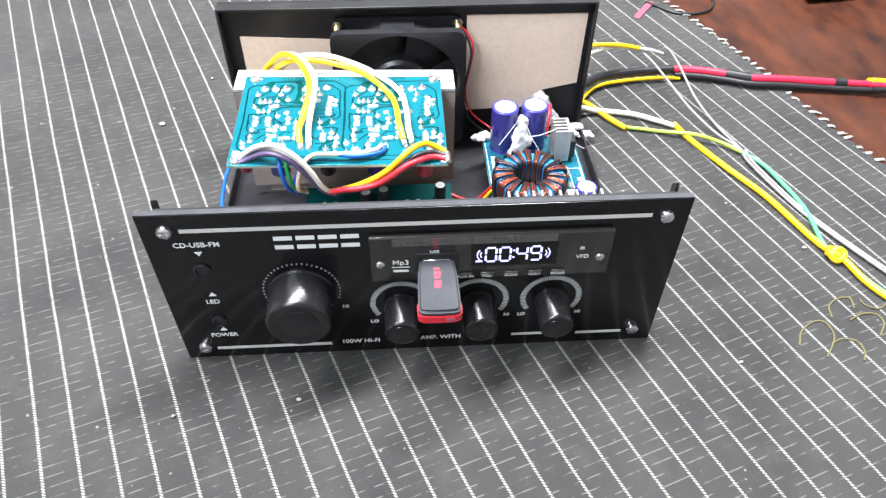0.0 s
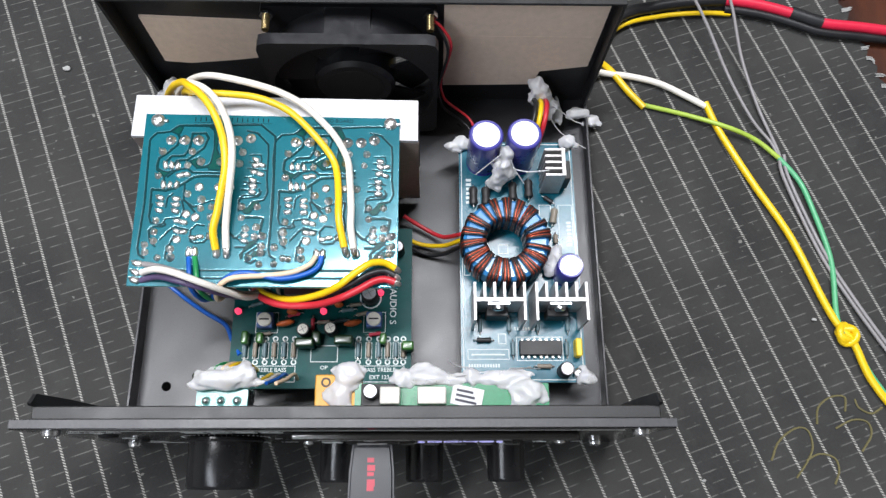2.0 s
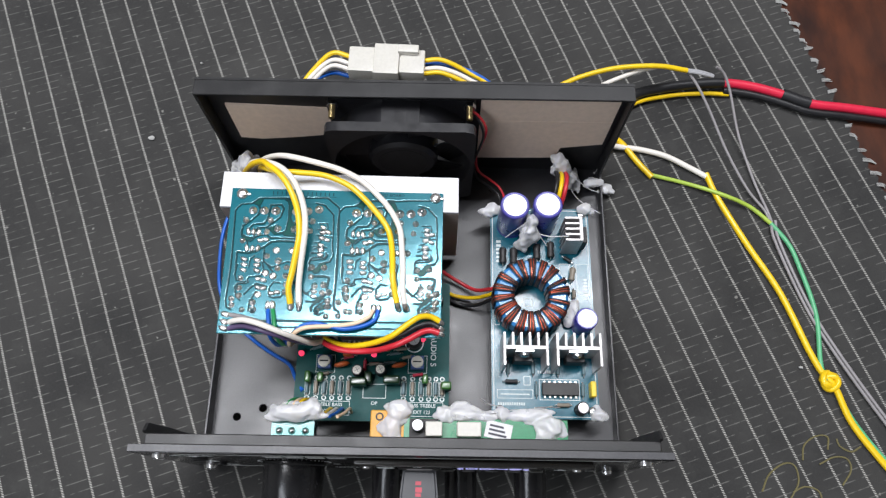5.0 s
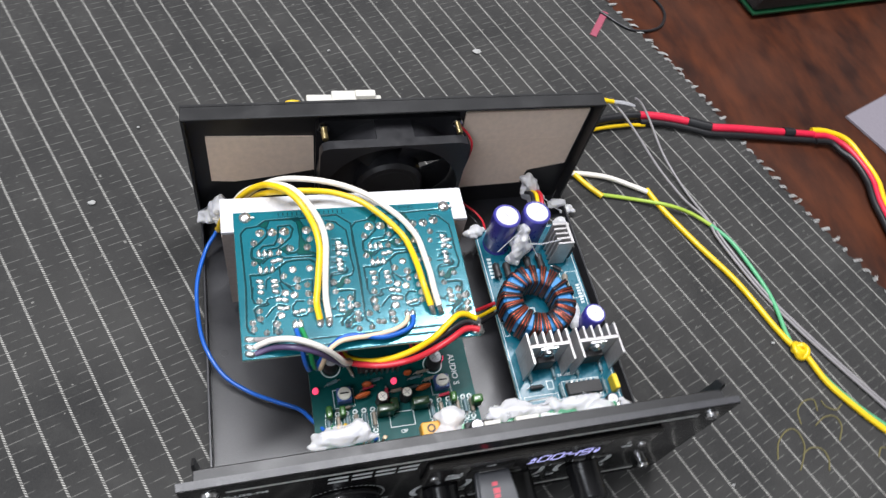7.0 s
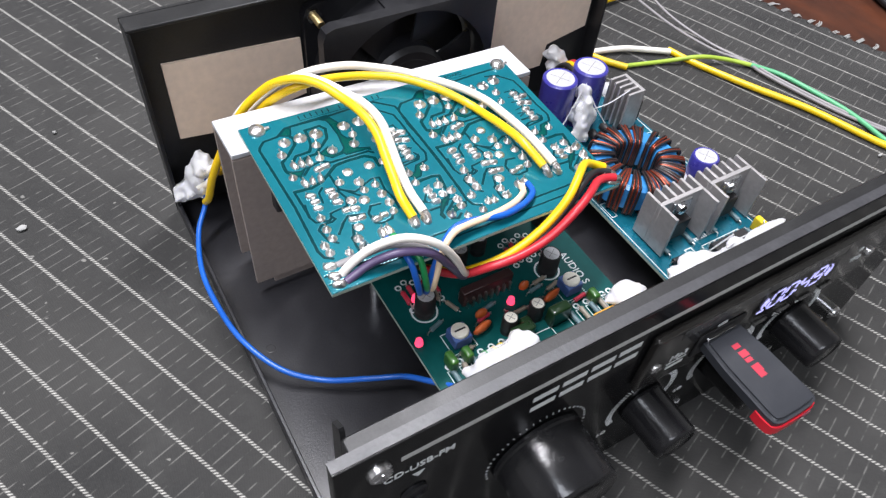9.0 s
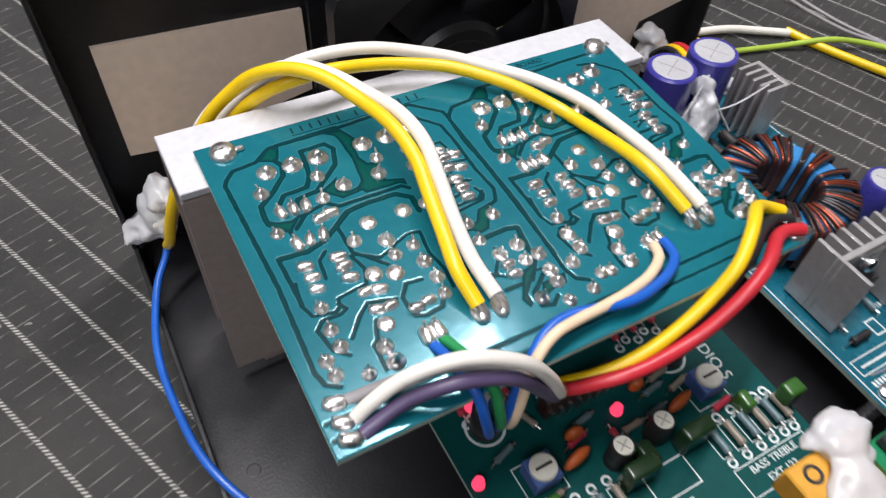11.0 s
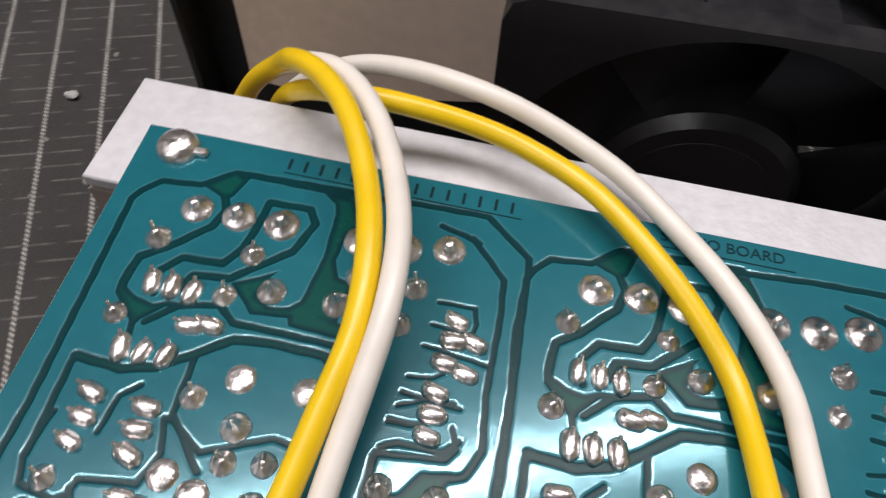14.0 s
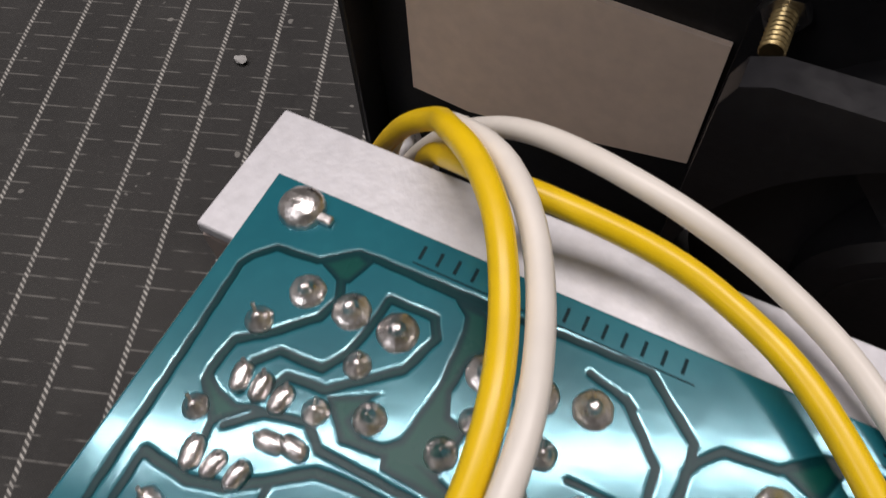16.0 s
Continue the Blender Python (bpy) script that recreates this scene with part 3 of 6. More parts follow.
part("front_sheet", bm, BLACK_COAT, case, "folded black sheet behind the front panel")

# rear: folded sheet with a flange all round
RY = 185.2
bm = B()
turns = sorted([2 * math.pi * k / 64 - math.pi for k in range(64)] + [math.atan2(z - 46.4, x + 6.4) for x in (-113.2, 114.2) for z in (0.8, 97.4)])
n = len(turns)
rim, hole = [], []
for a in turns:
    c, s = math.cos(a), math.sin(a)
    q = min(((114.2 if c > 0 else -113.2) + 6.4) / c if abs(c) > 1e-6 else 1e9, ((97.4 if s > 0 else 0.8) - 46.4) / s if abs(s) > 1e-6 else 1e9)
    rim.append((-6.4 + q * c, 46.4 + q * s))
    hole.append((-6.4 + 37 * c, 46.4 + 37 * s))
rings = [[bm.verts.new((p[0], y, p[1])) for p in ring] for ring in (rim, hole) for y in (RY, RY + 1.5)]
for k in range(n):
    j = (k + 1) % n
    bm.faces.new((rings[0][k], rings[0][j], rings[2][j], rings[2][k]))
    bm.faces.new((rings[1][j], rings[1][k], rings[3][k], rings[3][j]))
    bm.faces.new((rings[2][k], rings[2][j], rings[3][j], rings[3][k]))
    bm.faces.new((rings[0][j], rings[0][k], rings[1][k], rings[1][j]))
bmesh.ops.recalc_face_normals(bm, faces=bm.faces)
rear = part("rear_panel", bm, BLACK_COAT, case, "folded black rear panel with an inner flange")
for flange in ((-113.2, 114.2, 176.4, RY, 96.0, 97.4), (-113.2, -111.8, 176.4, RY, 10.6, 96.0), (112.8, 114.2, 176.4, RY, 10.6, 96.0)):
    bm = B()
    box(bm, *flange, 0.3)
    part("flange", bm, BLACK_COAT, rear)
bm = B()
prism(bm, [(-103.5, 76), (-48.0, 72.8), (-47.4, 45.2), (-70, 41.2), (-91, 38.4), (-103.8, 40)], RY - 1.3, RY - 0.1, "y")
part("card", bm, CARD, rear, "beige card glued over an opening")
bm = B()
prism(bm, [(35.6, 87), (110.5, 86.5), (110, 38), (86, 33), (84, 20.5), (36.2, 19)], RY - 1.3, RY - 0.1, "y")
box(bm, 36, 110, RY - 1.42, RY - 1.3, 62.8, 63.2)
part("card", bm, CARD, rear, "beige card glued over an opening")

def on_panel(x, z, y=-0.05):
    return Matrix.Translation((x, y, z)) @ Euler((radians(90), 0, 0)).to_matrix().to_4x4()


def screw_head(r=2.6, h=1.6, slot=True):
    bm = B()
    lathe(bm, [(r, 0), (r, 0.5), (r * 0.9, h * 0.75), (r * 0.6, h), (0, h * 1.02)], None, 20)
    if slot:
        box(bm, -r * 0.62, r * 0.62, -0.25, 0.25, h * 0.98, h * 1.03)
        box(bm, -0.25, 0.25, -r * 0.62, r * 0.62, h * 0.98, h * 1.03)
    return bm


for x, z in ((-106.3, 87.5), (106.8, 86.5), (-107, 8.5), (106.8, 9.2)):
    bm = screw_head(3.3, 2.2)
    bmesh.ops.transform(bm, matrix=on_panel(x, z, 0), verts=bm.verts)
    part("screw", bm, STEEL, front, "bright cross-head screw")


def bar(x0, x1, z0, z1, material=SILVER_PRINT, name="printed_bar", parent=front, y=-0.06):
    bm = B()
    box(bm, x0, x1, y, 0.02, z0, z1)
    return part(name, bm, material, parent, smooth=0)


bar(-100.5, 100.5, 86.0, 88.2)
bar(-101.6, -45, 6.1, 8.1)
bar(45.2, 70, 7.4, 9.3)
bar(78, 101.4, 6.6, 8.6)
# maker's mark as plain blocks
for k in range(4):
    x = -62.4 + 9.5 * k
    for z in (74.6, 79.8):
        bar(x, x + 8.0, z, z + 2.4, WHITE_PRINT, "maker_mark")
for text, size, x, z in (("CD-USB-FM", 3.9, -95.2, 78.8), ("LED", 3.7, -96.2, 42), ("POWER", 3.7, -96, 17.4), ("HI", 3.2, -35.6, 35), ("100W HI-FI", 4.0, -30.5, 8), ("AMP. WITH", 4.0, 9.5, 8.5),
                         ("LO", 3.0, -22.6, 23), ("HI", 3.0, 3.0, 24), ("LO", 3.0, 12.0, 24), ("HI", 3.0, 41.6, 24.2), ("LO", 3.0, 48.8, 24), ("HI", 3.0, 76.6, 24.2)):
    lettering(text, size, on_panel(x, z, -0.02), WHITE_PRINT, front, depth=0.08, bold=0.06)
for x, z, s in ((-95.4, 73.8, -1), (-95.4, 47, 1), (-95.6, 21.8, 1)):
    bm = B()
    prism(bm, [(x - 1.8, z - s), (x + 1.8, z - s), (x, z + s * 1.6)], -0.1, 0.02, "y")
    part("printed_arrow", bm, WHITE_PRINT, front, smooth=0)
for x, z, r in ((-96.2, 63.5, 3.0), (-96.2, 28.5, 2.4)):
    bm = B()
    lathe(bm, [(r + 0.8, 0), (r + 0.8, 0.8), (r, 1.1), (r, 0.4), (0, 0.2)], on_panel(x, z, 0), 20)
    part("indicator_hole", bm, BLACK_W, front)


def ticks(x, z, r0, r1, n, a0, a1):
    bm = B()
    for k in range(n):
        a = radians(a0 + (a1 - a0) * k / (n - 1))
        m = Matrix.Translation((x, 0, z)) @ Matrix.Rotation(-a, 4, "Y")
        box(bm, r0, r1, -0.08, 0.02, -0.15, 0.15, turn=m)
    return part("printed_scale", bm, WHITE_PRINT, front, smooth=0)


for x in (-9.3, 27.2, 62.2):
    ticks(x, 36, 12.2, 14.8, 57, -35, 215)
ticks(-54.6, 47.6, 17.0, 17.8, 31, -20, 200)


def knob(x, z, r, depth, name="control_knob"):
    bm = B()
    lathe(bm, [(r * 1.04, 0.4), (r * 1.04, 1.6), (r, 2.2), (r * 0.97, depth - 1.4), (r * 0.92, depth - 0.3), (r * 0.86, depth), (r * 0.80, depth - 0.5), (0, depth - 0.5)], on_panel(x, z, 0), 48)
    ob = part(name, bm, KNOB, case, "glossy black knob")
    bm = B()
    lathe(bm, [(r * 0.62, depth - 0.48), (r * 0.60, depth - 0.2), (r * 0.55, depth - 0.1), (0, depth - 0.1)], on_panel(x, z, 0), 40)
    part("cap", bm, KNOB, ob)


knob(-54.6, 47.0, 14.8, 20.5, "volume_knob")
for x in (-9.3, 27.2, 62.2):
    knob(x, 34.5, 8.2, 18)

for x, y in ((-84.0, 31.5), (-98.2, 26.5)):
    bm = B()
    lathe(bm, [(2.3, 2.42), (2.1, 2.34), (0, 2.33)], Matrix.Translation((x, y, 0)), 20)
    part("screw_hole", bm, HOLE, case, "small dark open screw hole", smooth=0)

# ---- player module in the front ----
player = thing("media_player_module", "smoked plastic player faceplate with a lit display", "media player")
bm = B()
box(bm, -22, 85.2, -3.0, -0.02, 54.4, 81.8, 1.2, 3)
face = part("faceplate", bm, SMOKE, player)
# reflection along the faceplate's top, painted as a grey band
bm = B()
box(bm, -12, 60, -3.12, -3.02, 76.6, 80.8)
part("top_band", bm, SMOKE_SHEEN_BUTTON, player)
bm = B()
box(bm, 22.5, 61, -3.10, -3.02, 62.5, 76.6)
win = part("display_window", bm, ACRYLIC, player)
SEG = {"0": "abcdef", "4": "bcfg", "9": "abcdfg"}


def digit(ch, x, z, w=4.6, h=8.4, t=0.95):
    bm = B()
    ys = (-3.24, -3.12)
    half = h / 2
    for s in SEG[ch]:
        if s in "adg":
            zc = {"a": z + half, "g": z, "d": z - half}[s]
            box(bm, x - w / 2 + 0.5, x + w / 2 - 0.5, *ys, zc - t / 2, zc + t / 2)
        else:
            xc = x + (w / 2 if s in "bc" else -w / 2)
            zc = z + (half / 2 if s in "bf" else -half / 2)
            box(bm, xc - t / 2, xc + t / 2, *ys, zc - half / 2 + 0.6, zc + half / 2 - 0.6)
    return part("digit", bm, DISPLAY, win, "glowing pale violet digit", smooth=0)


for ch, x in (("0", 31.3), ("0", 37.6), ("4", 45.0), ("9", 51.2)):
    digit(ch, x, 69.6)
bm = B()
for z in (67.6, 71.8):
    box(bm, 40.9, 41.8, -3.24, -3.12, z - 0.45, z + 0.45)
part("colon", bm, DISPLAY, win, smooth=0)
for side, cx in ((-1, 28.2), (1, 54.4)):
    for r in (1.6, 3.0):
        bm = B()
        sweep(bm, [(cx + side * r * math.cos(a), -3.2, 69.6 + r * 1.25 * math.sin(a)) for a in (-0.9, -0.45, 0, 0.45, 0.9)], 0.26, 6, 1)
        part("sound_icon", bm, DISPLAY, win)
bm = B()
box(bm, 24.6, 27.6, -3.24, -3.12, 65.2, 66.2)
part("usb_icon", bm, DISPLAY, win, smooth=0)
for x in (20.3, 30.2, 41.1, 51.9, 62.5):
    bm = B()
    box(bm, x - 3, x + 3, -3.9, -2.9, 57.4, 58.8, 0.3)
    part("button", bm, SMOKE_SHEEN_BUTTON, player)
for text, x in (("AUX IN", 20.3), ("VOL-", 30.2), ("SCAN", 41.1), ("VOL+", 51.9), ("MODE", 62.5)):
    lettering(text, 2.3, on_panel(x, 55.9, -3.02), WHITE_PRINT, player, depth=0.06, bold=0.03)
for text, size, x, z in (("USB", 2.4, 6.4, 72.6), ("Mp3", 4.2, -8.6, 66.4), ("VFD", 3.2, 72.4, 66.2), ("IR", 2.6, 71.8, 71.4)):
    lettering(text, size, on_panel(x, z, -3.04), WHITE_PRINT, player, depth=0.06, bold=0.03)
bm = B()
box(bm, -12.6, -4.6, -3.12, -3.02, 63.4, 63.9)
box(bm, -12.0, -5.2, -3.12, -3.02, 60.6, 62.0)
part("printed_mark", bm, WHITE_PRINT, player, smooth=0)
for x in (-17.6, 80.4):
    bm = screw_head(2.1, 1.0)
    bmesh.ops.transform(bm, matrix=on_panel(x, 65.6, -2.9), verts=bm.verts)
    part("screw", bm, STEEL, player)
bm = B()
box(bm, -2.6, 17, -3.6, -2.9, 60.5, 72, 0.4)
part("usb_socket", bm, BLACK_COAT, player)

# ---- usb stick ----
stick = thing("usb_stick", "dark grey usb stick with a red rim, plugged in", "usb stick")


def stick_outline(grow=0.0):
    """A blunt outline, a little narrower at the plug."""
    pts = [(-7.6 - grow, -4.0), (-8.6 - grow, -14), (-8.9 - grow, -29)]
    for k in range(9):
        a = math.pi + math.pi * k / 8
        c, s = math.cos(a), math.sin(a)
        pts.append(((8.9 + grow) * math.copysign(abs(c) ** 0.45, c), -30.5 - (3.6 + grow) * abs(s) ** 0.6))
    pts += [(8.9 + grow, -29), (8.6 + grow, -14), (7.6 + grow, -4.0)]
    return [(7.2 + x, y) for x, y in pts]


bm = B()
prism(bm, stick_outline(0), 63.6, 69.0, "z")
bmesh.ops.bevel(bm, geom=[e for e in bm.edges if abs(e.verts[0].co.z - e.verts[1].co.z) < 0.1], offset=1.1, segments=3, affect="EDGES")
part("shell", bm, USB_GREY, stick)
bm = B()
prism(bm, [(x, min(y, -27)) for x, y in stick_outline(0.5)][1:-1], 62.4, 66.2, "z")
part("red_rim", bm, USB_RED, stick, "red translucent end rim")
bm = B()
box(bm, 9.6, 13.2, -34.75, -34.55, 63.2, 65.4)
part("rim_label", bm, PINK, stick, smooth=0)
for k, (w, o) in enumerate(((1.6, 0), (2.2, 2.6), (1.4, 5.2), (2.6, 7.8), (1.6, 10.4))):
    bm = B()
    box(bm, 5.6, 5.6 + 2.6 + 0.4 * (k % 2), -9 - o - w, -9 - o, 69.0, 69.1)
    part("printed_mark", bm, USB_MARK, stick, smooth=0)
bm = B()
box(bm, 1.4, 13, -4.4, 1, 64.3, 68.6, 0.3)
part("plug", bm, STEEL, stick)

# ---- fan ----
fan = thing("cooling_fan", "black plastic cooling fan bolted to the rear panel", "fan")
FX, FZ, F0, F1 = -7.0, 48.0, 162.0, 185.0


def fan_flange(y0, y1):
    bm = B()
    n = 96
    outer, inner = [], []
    for k in range(n):
        a = 2 * math.pi * k / n + math.pi / 4
        c, s = math.cos(a), math.sin(a)
        q = 40.0 / max(abs(c), abs(s))
        q = min(q, 54.6)
        outer.append((FX + q * c, FZ + q * s))
        inner.append((FX + 38.2 * c, FZ + 38.2 * s))
    rings = [[bm.verts.new((p[0], y, p[1])) for p in ring] for ring in (outer, inner) for y in (y0, y1)]
    oa, ob, ia, ib = rings
    for k in range(n):
        j = (k + 1) % n
        bm.faces.new((oa[k], oa[j], ob[j], ob[k]))
        bm.faces.new((ia[j], ia[k], ib[k], ib[j]))
        bm.faces.new((oa[j], oa[k], ia[k], ia[j]))
        bm.faces.new((ob[k], ob[j], ib[j], ib[k]))
    bmesh.ops.recalc_face_normals(bm, faces=bm.faces)
    return bm


part("front_flange", fan_flange(F0, F0 + 5.4), FAN_BLACK, fan)
part("rear_flange", fan_flange(F1 - 4, F1), FAN_BLACK, fan)
AXIS = Matrix.Translation((FX, F0, FZ)) @ Euler((radians(-90), 0, 0)).to_matrix().to_4x4()
bm = B()
lathe(bm, [(38.2, 0.5), (39.6, 0.5), (39.6, 24), (38.2, 24), (38.2, 0.5)], AXIS, 48)
part("barrel", bm, FAN_BLACK, fan)
bm = B()
box(bm, FX - 10, FX + 10, F0 + 5.4, F1 - 4, FZ + 36, FZ + 39.4)
part("cable_channel", bm, FAN_BLACK, fan)
bm = B()
lathe(bm, [(0, 3.0), (17.5, 3.0), (19.5, 5.0), (19.5, 20), (0, 20)], AXIS, 40)
hub = part("hub", bm, FAN_BLACK, fan)
bm = B()
lathe(bm, [(0, 2.8), (14, 2.8), (14.2, 2.95)], AXIS, 40)
part("hub_label", bm, BLACK_COAT, hub)
for k in range(7):
    bm = B()
    n, m = 6, 8
    turn = AXIS @ Matrix.Rotation(2 * math.pi * k / 7, 4, "Z")
    grid = [[turn @ Vector(((19 + 18 * i / n) * math.cos(a), (19 + 18 * i / n) * math.sin(a), 8 + 10 * j / m)) for i in range(n + 1)] for j, a in ((j, -0.5 + (1.0 + 0.25) * j / m) for j in range(m + 1))]
    way = turn.to_3x3() @ Vector((0, 0, 1.3))
    lo, hi = [[[bm.verts.new(p + o) for p in row] for row in grid] for o in (Vector(), way)]
    for j in range(m):
        for i in range(n):
            bm.faces.new((lo[j][i], lo[j][i + 1], lo[j + 1][i + 1], lo[j + 1][i]))
            bm.faces.new((hi[j][i], hi[j + 1][i], hi[j + 1][i + 1], hi[j][i + 1]))
    rim = [(0, i) for i in range(n)] + [(j, n) for j in range(m)] + [(m, i) for i in range(n, 0, -1)] + [(j, 0) for j in range(m, 0, -1)]
    for (a, b), (c, d) in zip(rim, rim[1:] + rim[:1]):
        bm.faces.new((lo[a][b], lo[c][d], hi[c][d], hi[a][b]))
    bmesh.ops.recalc_face_normals(bm, faces=bm.faces)
    part("blade", bm, FAN_BLACK, fan)
for k in range(4):
    a = radians(45 + 90 * k)
    bm = B()
    rod(bm, (FX + 18 * math.cos(a), F1 - 3, FZ + 18 * math.sin(a)), (FX + 39 * math.cos(a), F1 - 3, FZ + 39 * math.sin(a)), 1.8, 8)
    part("strut", bm, FAN_BLACK, fan)
for x, z in ((-43.4, 84.6), (29.4, 84.6), (-43.4, 11.4), (29.4, 11.4)):
    bm = B()
    rod(bm, (x, 171.2, z), (x, 185, z), 1.5, 12)
    for k in range(8):
        lathe(bm, [(1.5, 0), (1.72, 0.3), (1.5, 0.6)], Matrix.Translation((x, 171.4 + 0.9 * k, z)) @ Euler((radians(-90), 0, 0)).to_matrix().to_4x4(), 12)
    bolt = part("bolt", bm, BRASS_BOLT, fan, "yellowish threaded bolt")
    bm = B()
    lathe(bm, [(1.6, 0), (3.1, 0), (3.3, 0.4), (3.3, 2.2), (3.1, 2.6), (1.6, 2.6)], Matrix.Translation((x, 178.2, z)) @ Euler((radians(-90), 0, 0)).to_matrix().to_4x4(), 6)
    part("nut", bm, STEEL, bolt)

# ---- heat sink under the amplifier board ----
def board_z(x, y):
    """The top face of the tilted amplifier board."""
    return 71.24 - 0.0275 * x + 0.0451 * y


def tilt(bm):
    """Lay a flat drawing (z = height over the board) onto the tilted board."""
    for v in bm.verts:
        v.co.z += board_z(v.co.x, v.co.y)
    return bm


sink = thing("heat_sink", "bent aluminium heat sink channel with a bright top face", "heat sink")
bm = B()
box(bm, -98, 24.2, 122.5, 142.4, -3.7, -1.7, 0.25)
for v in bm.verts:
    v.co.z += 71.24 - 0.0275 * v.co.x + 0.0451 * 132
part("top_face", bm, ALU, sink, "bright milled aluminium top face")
# side plates and foot are darker and browner than the top face
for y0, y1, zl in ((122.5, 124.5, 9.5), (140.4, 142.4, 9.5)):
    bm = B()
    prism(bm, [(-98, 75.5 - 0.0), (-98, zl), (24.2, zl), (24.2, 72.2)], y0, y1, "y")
    part("side_plate", bm, ALU_DARK, sink, "darker brown-grey aluminium plate")
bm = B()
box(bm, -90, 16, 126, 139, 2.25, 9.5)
part("foot", bm, ALU_DARK, sink)

# ---- amplifier board, solder side up ----
amp = thing("amplifier_board", "teal amplifier circuit board, solder side up, on a heat sink", "circuit board")
bm = B()
box(bm, -91.95, 16.15, 57.05, 132.35, -1.6, -0.2)
board = part("board", tilt(bm), BOARD_EDGE, amp, smooth=0)

CHANNEL = 52.4
ETCHED, CLEARED = [], []


def etch(w, *pts):
    """One etched line, in both channels unless it lies in the second alone."""
    for dx in (0, CHANNEL) if min(p[0] for p in pts) < -37.4 else (0,):
        line = [(x + dx, y) for x, y in pts if x + dx < 15.2]
        if len(line) > 1:
            ETCHED.append((w / 2, line))


def clearing(*pts):
    """One etched field without copper, in both channels."""
    for dx in (0, CHANNEL):
        CLEARED.append([(min(x + dx, 15.2), y) for x, y in pts])


def along(x, y, pts):
    """Distance of each grid point to the line through pts."""
    far = np.full(x.shape, 9.0)
    for (ax, ay), (bx, by) in zip(pts, pts[1:]):
        ux, uy = bx - ax, by - ay
        f = np.clip(((x - ax) * ux + (y - ay) * uy) / max(ux * ux + uy * uy, 1e-9), 0, 1)
        far = np.minimum(far, np.hypot(x - ax - f * ux, y - ay - f * uy))
    return far


def inside(x, y, pts):
    odd = np.zeros(x.shape, bool)
    for (ax, ay), (bx, by) in zip(pts, pts[1:] + pts[:1]):
        odd ^= ((ay > y) != (by > y)) & (x < (bx - ax) * (y - ay) / (by - ay + 1e-12) + ax)
    return odd


etch(1.0, (-88.4, 92), (-88.8, 109), (-89.1, 119.8), (-88.4, 121.4), (-86.4, 123.4), (-81.3, 124.0), (-77.4, 127.0), (-72.9, 127.2), (-61.8, 127.6))
etch(1.0, (-76.6, 127.0), (-63.2, 127.0), (-52.2, 127.8), (-43.0, 128.0), (-36.8, 122.8))
etch(1.0, (-88.4, 92), (-89.2, 72.8), (-88.4, 70.1), (-86.3, 68.7))
etch(1.2, (-77.6, 123.1), (-76.6, 120.9), (-77.5, 118.1), (-81.8, 113.8), (-84.5, 111.9), (-84.9, 108.2), (-84.7, 106.9), (-82.7, 104.8), (-81.5, 103.7))
etch(1.15, (-64.8, 121.5), (-66.0, 123.6), (-71.5, 123.4), (-71.9, 119.5), (-72.5, 116.0), (-74.2, 113.2), (-79.3, 112.9), (-81.2, 110.7), (-81.2, 108.8), (-80.8, 107.5))
etch(1.15, (-64.8, 121.5), (-66.3, 116.9), (-72.7, 111.4), (-77.1, 110.9), (-77.8, 108.9))
etch(1.0, (-80.2, 103.7), (-77.2, 106.5), (-72.5, 107.7), (-70.2, 105.8), (-65.1, 105.8), (-56.2, 105.7), (-54.9, 104.5))
etch(0.9, (-81.6, 103.4), (-81.2, 100.7))
etch(1.3, (-86.0, 98.0), (-80.4, 97.6), (-76.6, 98.7), (-73.7, 100.6), (-69.3, 103.8), (-65.2, 104.3), (-58.4, 104.2), (-55.7, 102.0), (-55.9, 98.1))
etch(0.9, (-72.8, 100.5), (-72.7, 93.9), (-70.1, 91.1), (-67.8, 88.5))
etch(0.8, (-77.3, 96.3), (-79.2, 94.6), (-79.7, 90.3))
etch(0.95, (-85.0, 98.0), (-86.1, 97.5), (-85.9, 86.5))
etch(0.8, (-85.3, 91.5), (-86.1, 86.4), (-85.1, 83.6), (-81.0, 82.7), (-79.8, 83.6), (-79.5, 85.2), (-76.4, 85.7), (-73.4, 86.0), (-72.2, 89.6), (-73.4, 93.3), (-72.3, 93.2))
etch(0.9, (-79.9, 84.2), (-79.0, 82.6), (-80.5, 81.9), (-84.0, 82.0), (-85.5, 80.4), (-84.6, 75.6), (-82.3, 73.5))
etch(0.9, (-69.9, 80.7), (-75.1, 82.1), (-77.4, 80.2), (-80.6, 76.5))
etch(0.9, (-75.2, 78.1), (-76.8, 74.3), (-77.7, 73.5), (-77.9, 68.3))
etch(0.9, (-63.5, 82.6), (-66.6, 83.0), (-68.6, 80.5), (-68.7, 77.5), (-68.4, 75.9), (-66.6, 75.1), (-62.9, 75.5), (-61.9, 76.9))
etch(0.8, (-72.3, 93.2), (-68.2, 90.5), (-61.1, 93.6), (-58.4, 93.2), (-59.2, 87.9), (-58.3, 82.9), (-58.8, 78.6))
etch(1.0, (-39.2, 75.3), (-45.5, 70.6), (-45.7, 67.6), (-43.4, 66.9), (-41.6, 68.2))
etch(0.7, (-46.7, 83.3), (-47.8, 80.3), (-50.1, 77.4), (-47.1, 75.4), (-40.7, 74.9))
etch(0.6, (-48.4, 103.9), (-45.5, 104.3), (-44.2, 105.4))
etch(0.6, (-48.8, 100.2), (-46.1, 101.4), (-42.5, 101.8))
etch(0.6, (-49.5, 98.2), (-46.8, 98.3))
etch(0.8, (-49.9, 94.5), (-42.3, 95.4), (-41.3, 96.7), (-42.2, 98.9))
